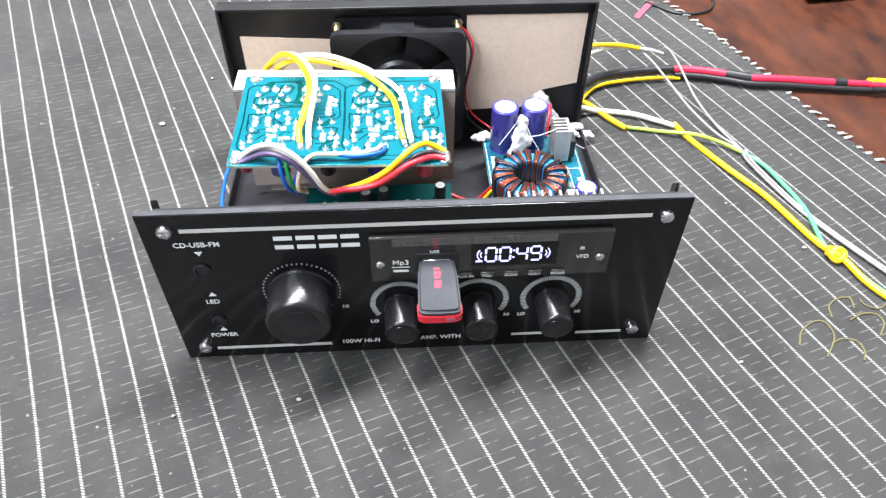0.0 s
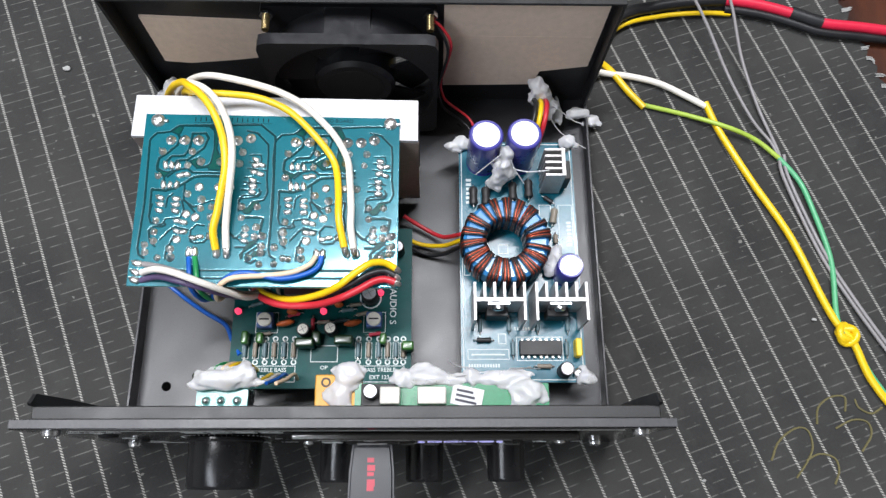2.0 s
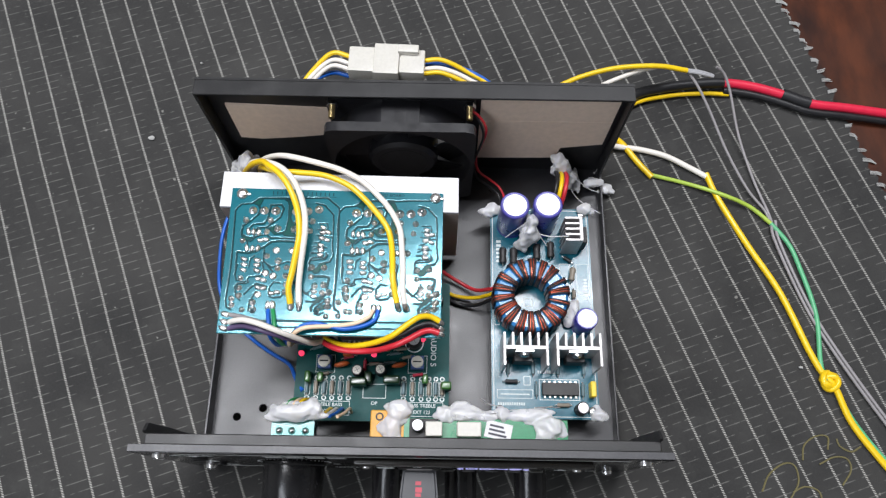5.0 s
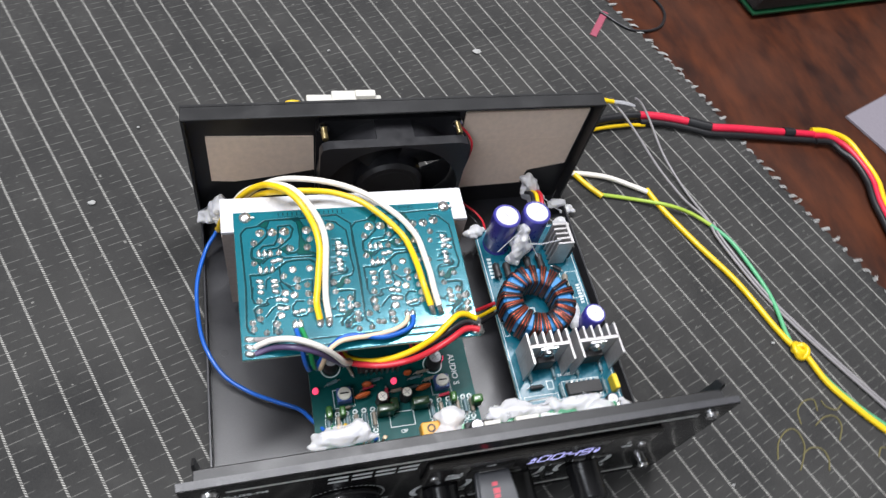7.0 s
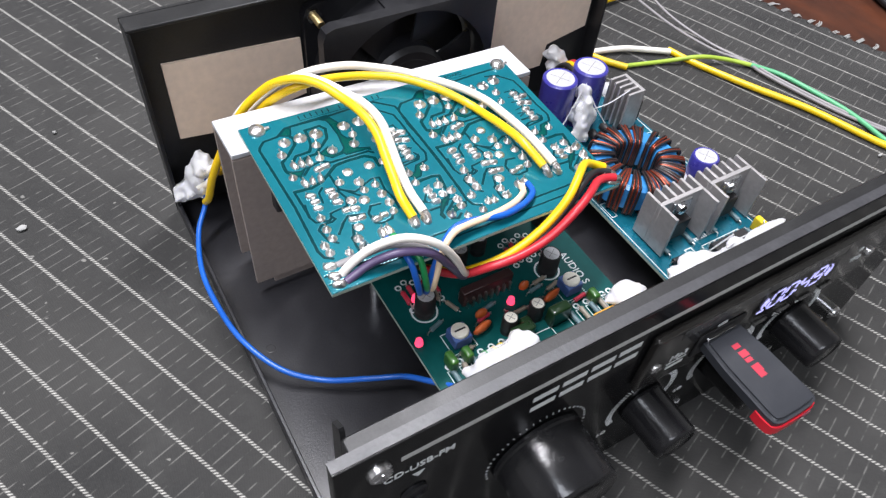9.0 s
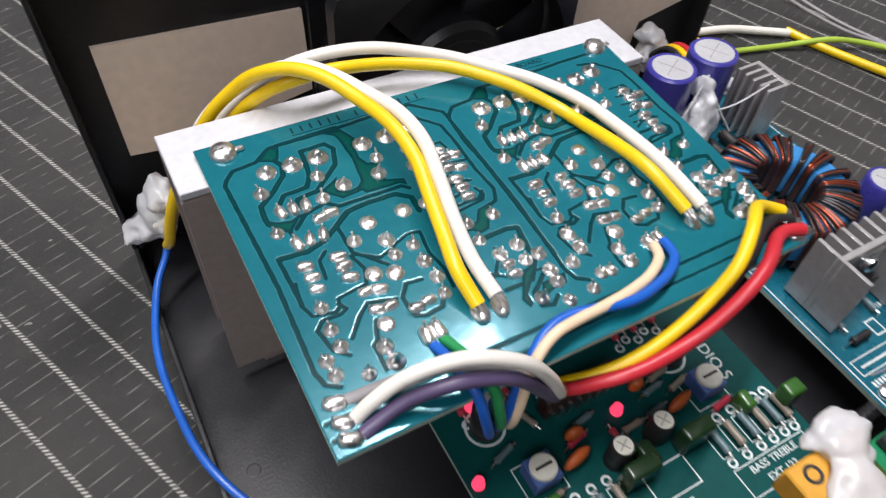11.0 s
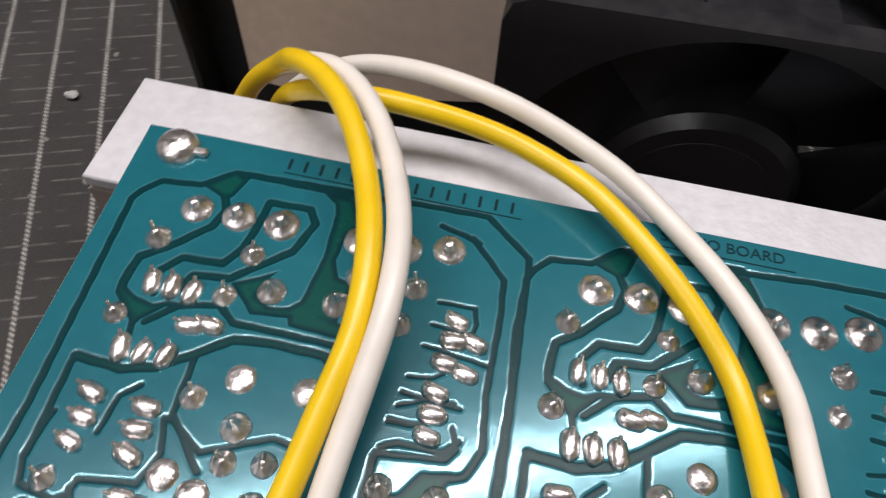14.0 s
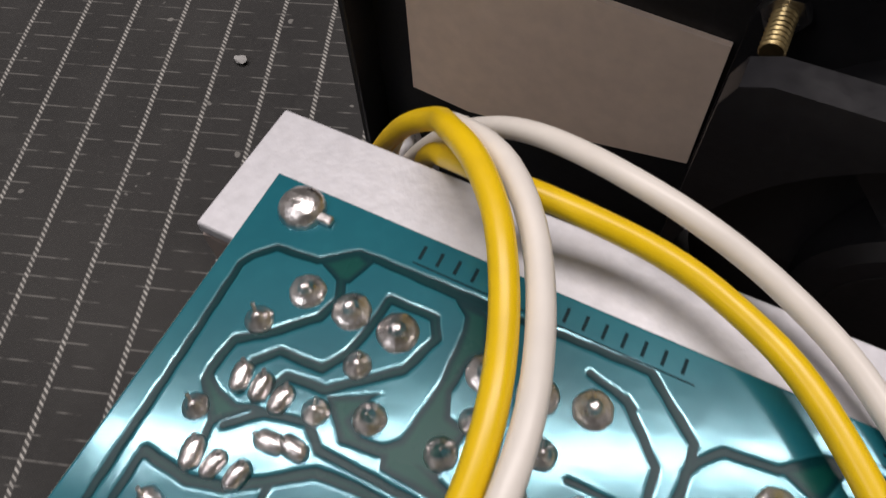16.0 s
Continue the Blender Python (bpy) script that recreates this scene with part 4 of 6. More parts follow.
etch(0.9, (-48.7, 125.1), (-45.7, 124.4), (-43.4, 123.6), (-44.4, 124.2), (-39.5, 119.0), (-39.1, 113.7), (-39.2, 103.8), (-38.5, 97.1), (-39.9, 94.1), (-44.1, 92.4), (-46.5, 89.3))
etch(1.0, (-36.8, 122.4), (-36.6, 120.3), (-37.0, 112.2), (-36.4, 104.5), (-36.4, 94.1), (-36.4, 77.0))
clearing((-81.2, 124.1), (-77.5, 127.2), (-75.3, 126.5), (-76.5, 123.1), (-77.8, 122.6))
clearing((-65.0, 126.5), (-60.9, 126.6), (-59.0, 122.5), (-60.3, 120.9), (-60.7, 116.9), (-59.8, 114.6), (-57.5, 114.3), (-57.8, 111.0), (-58.3, 108.4), (-62.5, 108.0), (-68.6, 107.3), (-72.3, 110.9), (-67.0, 113.8), (-67.8, 112.8), (-68.6, 109.8), (-66.9, 108.9), (-64.5, 109.3), (-63.3, 110.4), (-62.4, 117.1), (-62.7, 123.6), (-63.2, 125.1))
clearing((-85.3, 107.0), (-85.1, 108.1), (-82.5, 106.6), (-80.3, 106.2), (-78.6, 106.9), (-75.3, 107.2), (-78.7, 106.0), (-81.0, 103.7), (-81.7, 103.4), (-83.1, 104.6))
clearing((-64.8, 109.2), (-63.0, 110.3), (-54.5, 107.5), (-54.8, 105.5), (-56.0, 106.5), (-63.7, 106.8))
etch(1.26, (-47, 86.3), (-42.1, 86.5), (-39.7, 85.9), (-40.6, 80.3), (-40.3, 77.7))
etch(1.15, (-56.7, 83), (-50.9, 77.6), (-49.7, 77.5))
etch(1, (-40.3, 77.7), (-41, 77.2), (-44, 73.5), (-50, 73.5))
etch(0.69, (-46.8, 114.1), (-42.3, 114.2), (-41.8, 112.1), (-42.1, 110.7))
etch(0.69, (-47, 111), (-42, 110.4))
etch(0.69, (-47.5, 108.1), (-39.4, 107.1))
etch(0.69, (-48.7, 101.9), (-41.8, 101.3))
etch(0.69, (-49.4, 98.5), (-46.3, 98.5), (-45.1, 98.9))
etch(0.8, (-49.6, 95.2), (-47.8, 96.1), (-42.7, 96.1), (-41.2, 97.6))
etch(1, (-50, 94), (-50, 89.2))
clearing((-46.5, 90.9), (-44.6, 93.6), (-41.1, 94.2), (-42.2, 91), (-43.8, 89.9), (-45.2, 87.9), (-47.2, 87.6), (-48.6, 88.9), (-50.1, 89.2), (-47.2, 90.7))
clearing((-44.8, 76), (-41.3, 77.1), (-41.4, 76), (-46.7, 71), (-46.8, 68.9), (-47.9, 68.1), (-48.4, 70.4))
clearing((-42.7, 72.1), (-37.1, 72.4), (-38.1, 70), (-40.9, 69.8), (-44.9, 68.8))

for w, y in ((0.8, 63.8), (0.7, 60.6)):
    ETCHED.append((w / 2, [(-91.2, y - 0.3), (15.4, y + 0.3)]))


def copper_face():
    """The solder side as relief: copper stands, etched lines and fields lie 0.1 mm lower."""
    gx, gy = np.meshgrid(np.linspace(-92, 16.2, 542), np.linspace(57, 132.4, 378))
    wx = gx + 0.03 * np.sin(gy * 1.9) + 0.02 * np.sin(gx * 3.1 + gy)
    wy = gy + 0.03 * np.sin(gx * 1.7) + 0.02 * np.sin(gy * 2.7 - gx)
    near = np.full(gx.shape, 4.0)
    for r, pts in ETCHED + [(0, p) for p in CLEARED]:
        px, py = [p[0] for p in pts], [p[1] for p in pts]
        rows = slice(max(0, int((min(py) - 61) / 0.2)), max(1, int((max(py) - 53) / 0.2)))
        cols = slice(max(0, int((min(px) + 88) / 0.2)), max(1, int((max(px) + 96) / 0.2)))
        x, y = wx[rows, cols], wy[rows, cols]
        d = along(x, y, pts + pts[:1] if r == 0 else pts) - r
        if r == 0:
            d = np.where(inside(x, y, pts), -d, d)
        near[rows, cols] = np.minimum(near[rows, cols], d)
    step = np.clip((0.1 - near) / 0.2, 0, 1)
    h = -0.042 * step * step * (3 - 2 * step) + 0.006 * np.exp(-((near - 0.2) / 0.1) ** 2)
    h[[0, -1], :] = -0.3
    h[:, [0, -1]] = -0.3
    top = np.stack([gx, gy, board_z(gx, gy) + h], -1).reshape(-1, 3) * MM
    n, m = gx.shape
    k = np.arange(n * m).reshape(n, m)
    quads = np.stack([k[:-1, :-1], k[:-1, 1:], k[1:, 1:], k[1:, :-1]], -1).reshape(-1, 4)
    me = bpy.data.meshes.new("copper_face")
    me.from_pydata(top.tolist(), [], quads.tolist())
    me.attributes.new("etch", "FLOAT", "POINT").data.foreach_set("value", near.ravel().astype(np.float32))
    me.polygons.foreach_set("use_smooth", np.ones(len(quads), bool))
    me.materials.append(COPPER_FACE)
    ob = new("copper_face", me)
    ob.parent = board
    return tagged(ob, "glossy teal solder mask over etched copper tracks")


copper_face()

# etched title: names as plain bars
bm = B()
for k in range(15):
    if k != 6:
        box(bm, -71.1 + 2.2 * k, -70.7 + 2.2 * k, 129.2, 131.0, 0.01, 0.07)
box(bm, -71.4, -38.6, 128.5, 128.65, 0.01, 0.07)
tagged(part("etched_title", tilt(bm), ETCH_PRINT, board, smooth=0), "small dark etched bars", kind="stuff")
bm = word("STEREO BOARD", 2.3, 0.03)
bmesh.ops.translate(bm, vec=(-12.0, 130.4, 0.05), verts=bm.verts)
box(bm, -21.5, -2.5, 128.7, 128.85, 0.01, 0.07)
tagged(part("etched_title", tilt(bm), ETCH_PRINT, board, smooth=0), "small dark etched lettering", kind="stuff")


# solder joints: five shapes, shared by all joints of a kind
def joint_mesh(kind):
    bm = B()
    rng = random.Random(hash_of(kind))
    if kind == "large":
        lathe(bm, [(2.15, 0), (2.1, 0.2), (1.75, 0.42), (1.2, 0.66), (0.85, 1.0), (0.62, 1.35), (0.58, 1.75), (0.4, 1.9), (0, 1.92)], None, 20)
    elif kind == "round":
        lathe(bm, [(1.5, 0), (1.45, 0.22), (1.1, 0.48), (0.72, 0.85), (0.45, 1.25), (0, 1.4)], None, 16)
        rod(bm, (0, 0, 0.9), (-0.35, 0.75, 1.95), 0.24, 6)
    elif kind == "spike":
        lathe(bm, [(1.65, 0), (1.6, 0.24), (1.15, 0.55), (0.7, 1.0), (0.4, 1.7), (0.18, 2.5), (0, 2.7)], None, 16)
    elif kind == "flat":
        lathe(bm, [(1.7, 0), (1.6, 0.2), (1.1, 0.45), (0, 0.55)], None, 16)
    elif kind == "oval":
        lathe(bm, [(1.08, 0), (1.04, 0.3), (0.78, 0.78), (0.38, 1.0), (0, 1.06)], None, 20)
        for v in bm.verts:
            v.co.y += math.copysign(0.62 * min(1, abs(v.co.y) * 3), v.co.y) if abs(v.co.y) > 1e-4 else 0
        rod(bm, (0, 0.7, 0.6), (0.12, 1.25, 1.6), 0.25, 6)
    for v in bm.verts:
        v.co += Vector((noise.noise(v.co * 0.9), noise.noise(v.co * 0.9 + Vector((9, 2, 4))), 0)) * 0.16
    return finish(bm, "solder_" + kind, SOLDER, 60)


def hash_of(text):
    return sum(ord(c) * (k + 3) for k, c in enumerate(text))


JOINTS = {k: joint_mesh(k) for k in ("large", "round", "spike", "flat", "oval")}
LEAN = Matrix(((1, 0, 0.0275, 0), (0, 1, -0.0451, 0), (-0.0275, 0.0451, 1, 0), (0, 0, 0, 1)))
jr = random.Random(21)


def joint(kind, x, y, turn=0.0, size=1.0):
    ob = new("solder_joint", JOINTS[kind])
    ob.parent = board
    s = size * 1.07 * jr.uniform(0.92, 1.08)
    turn += jr.uniform(-14, 14) if kind == "oval" else (jr.uniform(0, 360) if kind in ("large", "flat") else jr.uniform(-35, 35))
    ob.matrix_world = Matrix.Translation(Vector((x, y, board_z(x, y) - 0.02)) * MM) @ LEAN @ Matrix.Rotation(radians(turn), 4, "Z") @ Matrix.Diagonal((s, s, s * jr.uniform(0.85, 1.15), 1))


LARGE = [(-80.3, 120.2), (-74.6, 120.3), (-68.9, 120.3), (-58.4, 120.3), (-52.6, 120.5), (-47.0, 121.7)]
ROUND = [(-83.3, 115), (-71, 115.2), (-57.4, 115.2), (-72.4, 109), (-84, 104), (-71.2, 96.2), (-61.1, 90.7), (-65.4, 90), (-61, 86.2), (-60.5, 81.9), (-61, 78), (-83, 84.6), (-83.3, 79.6), (-83.1, 75.8), (-80.9, 68.7), (-76.1, 72.4)]
ROUND += [(-42.4, 91), (-48.7, 91), (-48.6, 86.1), (-42.2, 82.1), (-42.7, 78.1), (-39.6, 73.9), (-39.9, 71.1), (-50, 115.2), (-51, 110), (-53.8, 99.4)]
SPIKE = [(-67, 110.8), (-58.9, 110.9), (-65.4, 93.9), (-39.4, 78.3), (-44.7, 69.1), (-75.7, 68.9), (-46.6, 81.4)]
FLAT = [(-66.8, 99.4), (-58.9, 99.4), (-71.2, 87.5), (-67.4, 86.1), (-73.9, 76.5)]
UP = [(-81.5, 108.8), (-78.9, 108.7), (-76.3, 108.5), (-81.5, 100), (-78.9, 100), (-76.1, 100.1)]
ACROSS = [(-82.2, 94.3), (-81.9, 91.5), (-82.1, 88.7), (-75.7, 94), (-75.6, 91.4), (-75.5, 88.6), (-74.4, 84.4), (-71.8, 83.8), (-74.1, 80), (-71.6, 79.7), (-67.4, 77.2), (-64.6, 77.8), (-74.9, 104.3), (-72.5, 104.8), (-46.6, 78.5), (-46.7, 76)]
ACROSS += [(-44.2, 112), (-44.1, 109.3), (-41.6, 109.5), (-44.6, 106.3), (-42, 105.5), (-44.9, 102.6), (-44.7, 100), (-44.8, 97.4)]
for dx in (0, CHANNEL):
    for kind, turn, rows in (("large", 0, LARGE), ("round", 0, ROUND), ("spike", 0, SPIKE), ("flat", 0, FLAT), ("oval", 0, UP), ("oval", 82, ACROSS)):
        for x, y in rows:
            if x + dx < 14.2:
                joint(kind, x + dx, y, turn)
for x, y in ((-86.5, 74.1), (-86.1, 71.0), (-30.7, 76.4), (-31.2, 80.1), (-34.4, 73.6), (-30.6, 69), (-34.2, 66.6), (-40.1, 66.4), (13.8, 78.9), (13.7, 74.6), (8.9, 69.6)):
    joint("round", x, y)
for x, y in ((-88.4, 66.3), (-88.6, 62.5), (-88.7, 59.3), (-68.5, 71.1), (-66.1, 71.3), (-57.6, 71.0), (-53.4, 70.6), (-16.9, 70.7), (-14.5, 70.8), (-4.6, 71.2), (-0.7, 71.2), (14.4, 64.8), (14.2, 61.6), (14.0, 58.8)):
    joint("oval", x, y, 80 if x < -80 or x > 10 else 10, 1.25)
for x, y in ((-86.5, 129.1), (12.2, 129.4)):
    bm = B()
    lathe(bm, [(2.95, 0), (2.9, 0.5), (2.5, 1.2), (1.6, 1.75), (0, 1.95)], None, 28)
    bmesh.ops.translate(bm, vec=(x, y, 0), verts=bm.verts)
    box(bm, x + 2.2, x + 4.4, y - 0.9, y + 0.4, 0, 0.9, 0.25)
    part("corner_screw", tilt(bm), SOLDER, board, "round-headed corner screw")
# transistors under the board, against the plate
for x in (-80, -62, -28, -10):
    bm = B()
    box(bm, x - 7, x + 7, 117.5, 122.4, 50, 70, 0.5)
    part("transistor", bm, IC_BLACK, board)
for x, y, r, h, m in ((-70, 75, 5, 18, CAP_BLUE), (-20, 75, 5, 18, CAP_BLUE), (5, 66, 4, 12, RES_RED), (-85, 66, 3, 9, RES_RED), (-45, 70, 4, 14, IC_BLACK)):
    bm = B()
    top = board_z(x, y) - 1.7
    lathe(bm, [(0, top), (r, top), (r, top - h + 1), (r - 0.8, top - h), (0, top - h)], Matrix.Translation((x, y, 0)), 20)
    bmesh.ops.recalc_face_normals(bm, faces=bm.faces)
    part("capacitor", bm, m, board)

# ---- wires ----
def wire(name, pts, r, material, label, bare=0.0, group="wires", category="wire"):
    bm = B()
    line = sweep(bm, pts, r, 12, 2.0)
    top = thing(name, label, category, group, bm=bm, material=material, smooth=60)
    if bare:
        d = (line[0] - line[1]).normalized()
        bm = B()
        for k in range(5):
            o = Vector((math.cos(k * 1.256), math.sin(k * 1.256), 0)) * r * 0.45
            sweep(bm, [line[0] - d + o, line[0] + d * bare * 0.5 + o * 1.3, line[0] + d * bare + o * 0.7 + Vector((0, 0, -1.2))], r * (0.5 if bare > 10 else 0.34), 6, 1)
        part("bare_end", bm, CAP_TOP if bare > 10 else TINNED, top, "tinned bare strands")
    return top


L_Y, L_W = "thick yellow insulated wire soldered to the teal board", "thick white insulated wire soldered to the teal board"
wire("yellow_wire", [(-57.4, 72, 77.6), (-58.2, 79, 81), (-56.9, 86.2, 82.2), (-55.4, 95.2, 84.4), (-54.1, 103.8, 86.5), (-54.9, 113.1, 88.2), (-57.7, 122.4, 88.8), (-62.1, 130.8, 90.1), (-67.5, 137.1, 89.8), (-73.2, 142.1, 86.9), (-77.8, 147, 81.1), (-84.8, 149.8, 73), (-92.8, 152.6, 58.4), (-99.2, 156.1, 41.8), (-102.3, 160.2, 26.7), (-103.3, 165.5, 19.5)], 1.55, YELLOW, L_Y, 3.2)
wire("white_wire", [(-53.2, 72.4, 77.6), (-53.7, 80.9, 79.4), (-53, 89.8, 82.2), (-51.9, 98, 85.4), (-51.1, 106.1, 88.2), (-52, 115.4, 88.8), (-55.1, 125.2, 88), (-59.3, 133.1, 88.4), (-64.7, 138.9, 88.7), (-71.4, 143.6, 85.5), (-79.8, 148.4, 78.5), (-87.8, 153, 67.1), (-94.6, 157.8, 48.7), (-99.2, 163.5, 32.3), (-103.9, 168.3, 25.8)], 1.5, WHITE_W, L_W, 3.2)
wire("yellow_wire", [(-5.6, 73.2, 77.2), (-7.8, 84, 80.6), (-8.5, 95.1, 79.5), (-9.8, 105.8, 77.9), (-12.3, 113, 78.2), (-19.4, 121.8, 80.6), (-29.2, 131.4, 82), (-38, 136.4, 82.5), (-46.6, 138.7, 83.5), (-57.6, 138.9, 85.2), (-66, 139.6, 84.6), (-73, 142.4, 81), (-79, 147.4, 73), (-84.6, 153.5, 59.5), (-90.1, 161.7, 40.9), (-93.8, 171.3, 27.7)], 1.5, YELLOW, L_Y, 3.2)
wire("white_wire", [(-1.8, 72.7, 77.4), (-3, 81.2, 79.5), (-3.1, 89.4, 79.5), (-4.1, 101.5, 79.1), (-5.6, 111.8, 78.5), (-11.1, 122.4, 78.7), (-18.4, 130.7, 79.1), (-26.2, 137.4, 80.2), (-35.5, 141.8, 82), (-44.3, 143.9, 84.1), (-52, 145.9, 84.3), (-59, 148.2, 83), (-65.6, 150.8, 80.2), (-72, 153.2, 75.8), (-79.6, 155.3, 68.6), (-87.9, 158, 56.2), (-96.2, 162.8, 39.4), (-103.5, 170.5, 31.8)], 1.5, WHITE_W, L_W, 3.2)
THIN = "thin insulated wire bent over the edge of the teal board"
wire("yellow_wire", [(15.2, 64.9, 75.0), (11, 66.8, 76.6), (6, 65.8, 79.6), (2, 63, 81), (-2, 60, 80.6), (-7, 56.8, 78), (-13, 55.4, 72.6), (-20, 54.6, 68), (-28, 54.6, 64), (-36, 56.4, 60), (-45, 62, 54), (-50, 76, 44)], 1.45, YELLOW, "yellow insulated supply wire soldered to the teal board", 2)
wire("black_wire", [(15.2, 61.8, 75.0), (11, 63.6, 75.6), (5, 62, 76.8), (-1, 58.6, 77), (-8, 55.8, 73.2), (-16, 54.6, 66), (-25, 55, 61.5), (-36, 57.6, 57), (-46, 66, 50), (-50, 78, 42)], 1.3, BLACK_W, "black insulated supply wire soldered to the teal board", 2)
wire("red_wire", [(15.2, 59, 75.0), (11, 60.2, 75.4), (6.6, 59, 76.2), (1.6, 55.8, 77), (-5, 52.8, 76), (-13, 51.6, 70.4), (-20, 51.6, 66), (-29, 52, 63.6), (-37, 54, 61.4), (-45, 60, 55), (-51, 74, 46)], 1.5, RED_W, "red insulated supply wire soldered to the teal board", 2)
wire("grey_wire", [(-86.4, 66.2, 76.0), (-83, 65.4, 77.2), (-77, 63.6, 80), (-70, 61, 82.6), (-61, 57.8, 79), (-53, 57, 69.5), (-47, 58, 60), (-42, 62, 52)], 1.2, GREY_W, THIN, 2)
wire("white_wire", [(-86.4, 62.5, 76.0), (-84, 62.5, 78.6), (-78, 62, 83), (-71, 60, 86), (-65, 58, 85.8), (-57.5, 56, 81), (-51.5, 55.4, 72), (-47, 56, 62), (-42, 60, 54)], 1.35, WHITE_W, THIN, 2)
wire("purple_wire", [(-86.4, 59.4, 76.0), (-83, 60, 77), (-78, 60, 79.4), (-70, 57.6, 82.4), (-60.5, 55.4, 79.4), (-52.5, 55.2, 68.5), (-46.5, 57, 58.5), (-41, 61, 52)], 1.35, PURPLE_W, THIN, 2)
wire("blue_wire", [(-68.4, 69.6, 76.0), (-67.8, 66.5, 76.8), (-67, 62, 77.6), (-66.4, 57, 76.4), (-65.4, 54.6, 70), (-63.6, 55, 62), (-60, 62, 55)], 1.05, BLUE_W, THIN, 1.6)
wire("green_wire", [(-66.1, 69.8, 76.0), (-65.2, 66.5, 76.8), (-64.2, 62, 77.6), (-63.2, 57, 76.4), (-62.4, 54.8, 70), (-60.8, 55.4, 62), (-57, 62, 55)], 1.05, GREEN_W, THIN, 1.6)
wire("cream_wire", [(-17.2, 69.6, 76.0), (-19, 66, 76.9), (-24, 63, 77.8), (-30, 61.5, 78.2), (-37, 60.7, 78.6), (-44, 60.2, 79.2), (-50, 59.2, 79.6), (-55, 57.2, 76), (-58, 54.8, 69), (-58.8, 55.4, 61), (-56, 62, 54)], 1.1, CREAM_W, THIN, 1.6)
wire("blue_wire", [(-14.7, 69.6, 76.0), (-15.8, 65, 76.6), (-21, 61.6, 77.2), (-30, 59.6, 77.8), (-38, 60.8, 78.4), (-44, 62.0, 78.4), (-50, 61.0, 78.2), (-56, 57.6, 74), (-60, 55.4, 66), (-60, 57, 58), (-56, 64, 52)], 1.1, BLUE_W, THIN, 1.6)
wire("blue_wire", [(-100, 168, 30), (-104, 165, 18), (-110.5, 156, 13.5), (-115.8, 136, 12.8), (-116, 116, 12.6), (-113.2, 97, 12.8), (-105, 80.5, 10.5), (-93, 70, 9), (-80, 61, 13), (-68.5, 54, 16), (-63.4, 46, 21), (-58, 38, 25)], 1.1, BLUE_W, "long blue insulated wire looped along the edge of the case")

# ---- glue at the rear left corner ----
def glue(blobs, label, name="glue_lump", strings=()):
    """Lumps of set glue run into one another, with drawn-out threads."""
    bm = B()
    for k, (c, r) in enumerate(blobs):
        blob(bm, c, r, k + len(label) + c[0], 0.36, 4, 1.0)
        for q in range(3):
            a = c[0] * 1.7 + k + 2.2 * q
            tail = Vector(c) + Vector((r[0] * math.cos(a), r[1] * math.sin(a), -r[2] * 0.25)) * (0.7 + 0.15 * q)
            blob(bm, tail, (r[0] * 0.5, r[1] * 0.5, r[2] * 0.45), k + q + c[1], 0.5, 3, 1.1)
    lump = thing(name, label, "glue", "hot glue", bm=bm, material=GLUE, smooth=180)
    fuse = lump.modifiers.new("fuse", "REMESH")
    fuse.mode, fuse.voxel_size, fuse.use_smooth_shade = "VOXEL", 0.0005, True
    soften = lump.modifiers.new("soften", "SMOOTH")
    soften.factor, soften.iterations = 0.6, 10
    for line in strings:
        bm = B()
        sweep(bm, line, 0.3, 6, 1.5)
        part("thread", bm, GLUE, lump)


glue([((-102, 173, 27), (5, 6, 9)), ((-107, 175, 20), (6, 5, 5)), ((-100, 170, 36), (4, 5, 6))], "clouded hot glue holding wires in the rear corner")
glue([((87, 174, 26), (5.5, 5, 8)), ((92, 171, 20), (5, 5, 5)), ((84, 176, 33), (3.6, 4, 4))], "white hot glue over the supply wires at the rear panel", strings=([(90, 170, 26), (97, 168, 22), (106, 166, 14), (112, 166, 10)], [(91, 168, 20), (98, 160, 14), (108, 155, 9), (116, 152, 6)]))
glue([((98, 172, 12), (3, 7, 2.5)), ((110, 172, 11), (6, 3, 2.5)), ((118, 170, 6), (4.5, 3.4, 2.6))], "stringy white hot glue on the tray edge")


# ---- small parts for the boards ----
def resistor(parent, x, y, z, length, r, turn, body, lift=0.6):
    """A body with rounded ends on two bent leads."""
    m = Matrix.Translation((x, y, z + r + lift)) @ Matrix.Rotation(radians(turn), 4, "Z") @ Euler((0, radians(90), 0)).to_matrix().to_4x4()
    bm = B()
    h = length / 2
    lathe(bm, [(0, -h), (r * 0.8, -h), (r, -h + r * 0.5), (r * 0.86, -h + r * 1.4), (r * 0.86, h - r * 1.4), (r, h - r * 0.5), (r * 0.8, h), (0, h)], m, 12)
    ob = part("resistor", bm, body, parent)
    bm = B()
    for s in (-1, 1):
        a, b, c = (m @ Vector((0, 0, s * q)) for q in (h, h + 1.2, h + 1.5))
        sweep(bm, [a, b, (c.x, c.y, z)], 0.28, 6, 1, smooth=False)
    part("lead", bm, TINNED, ob)
    return ob


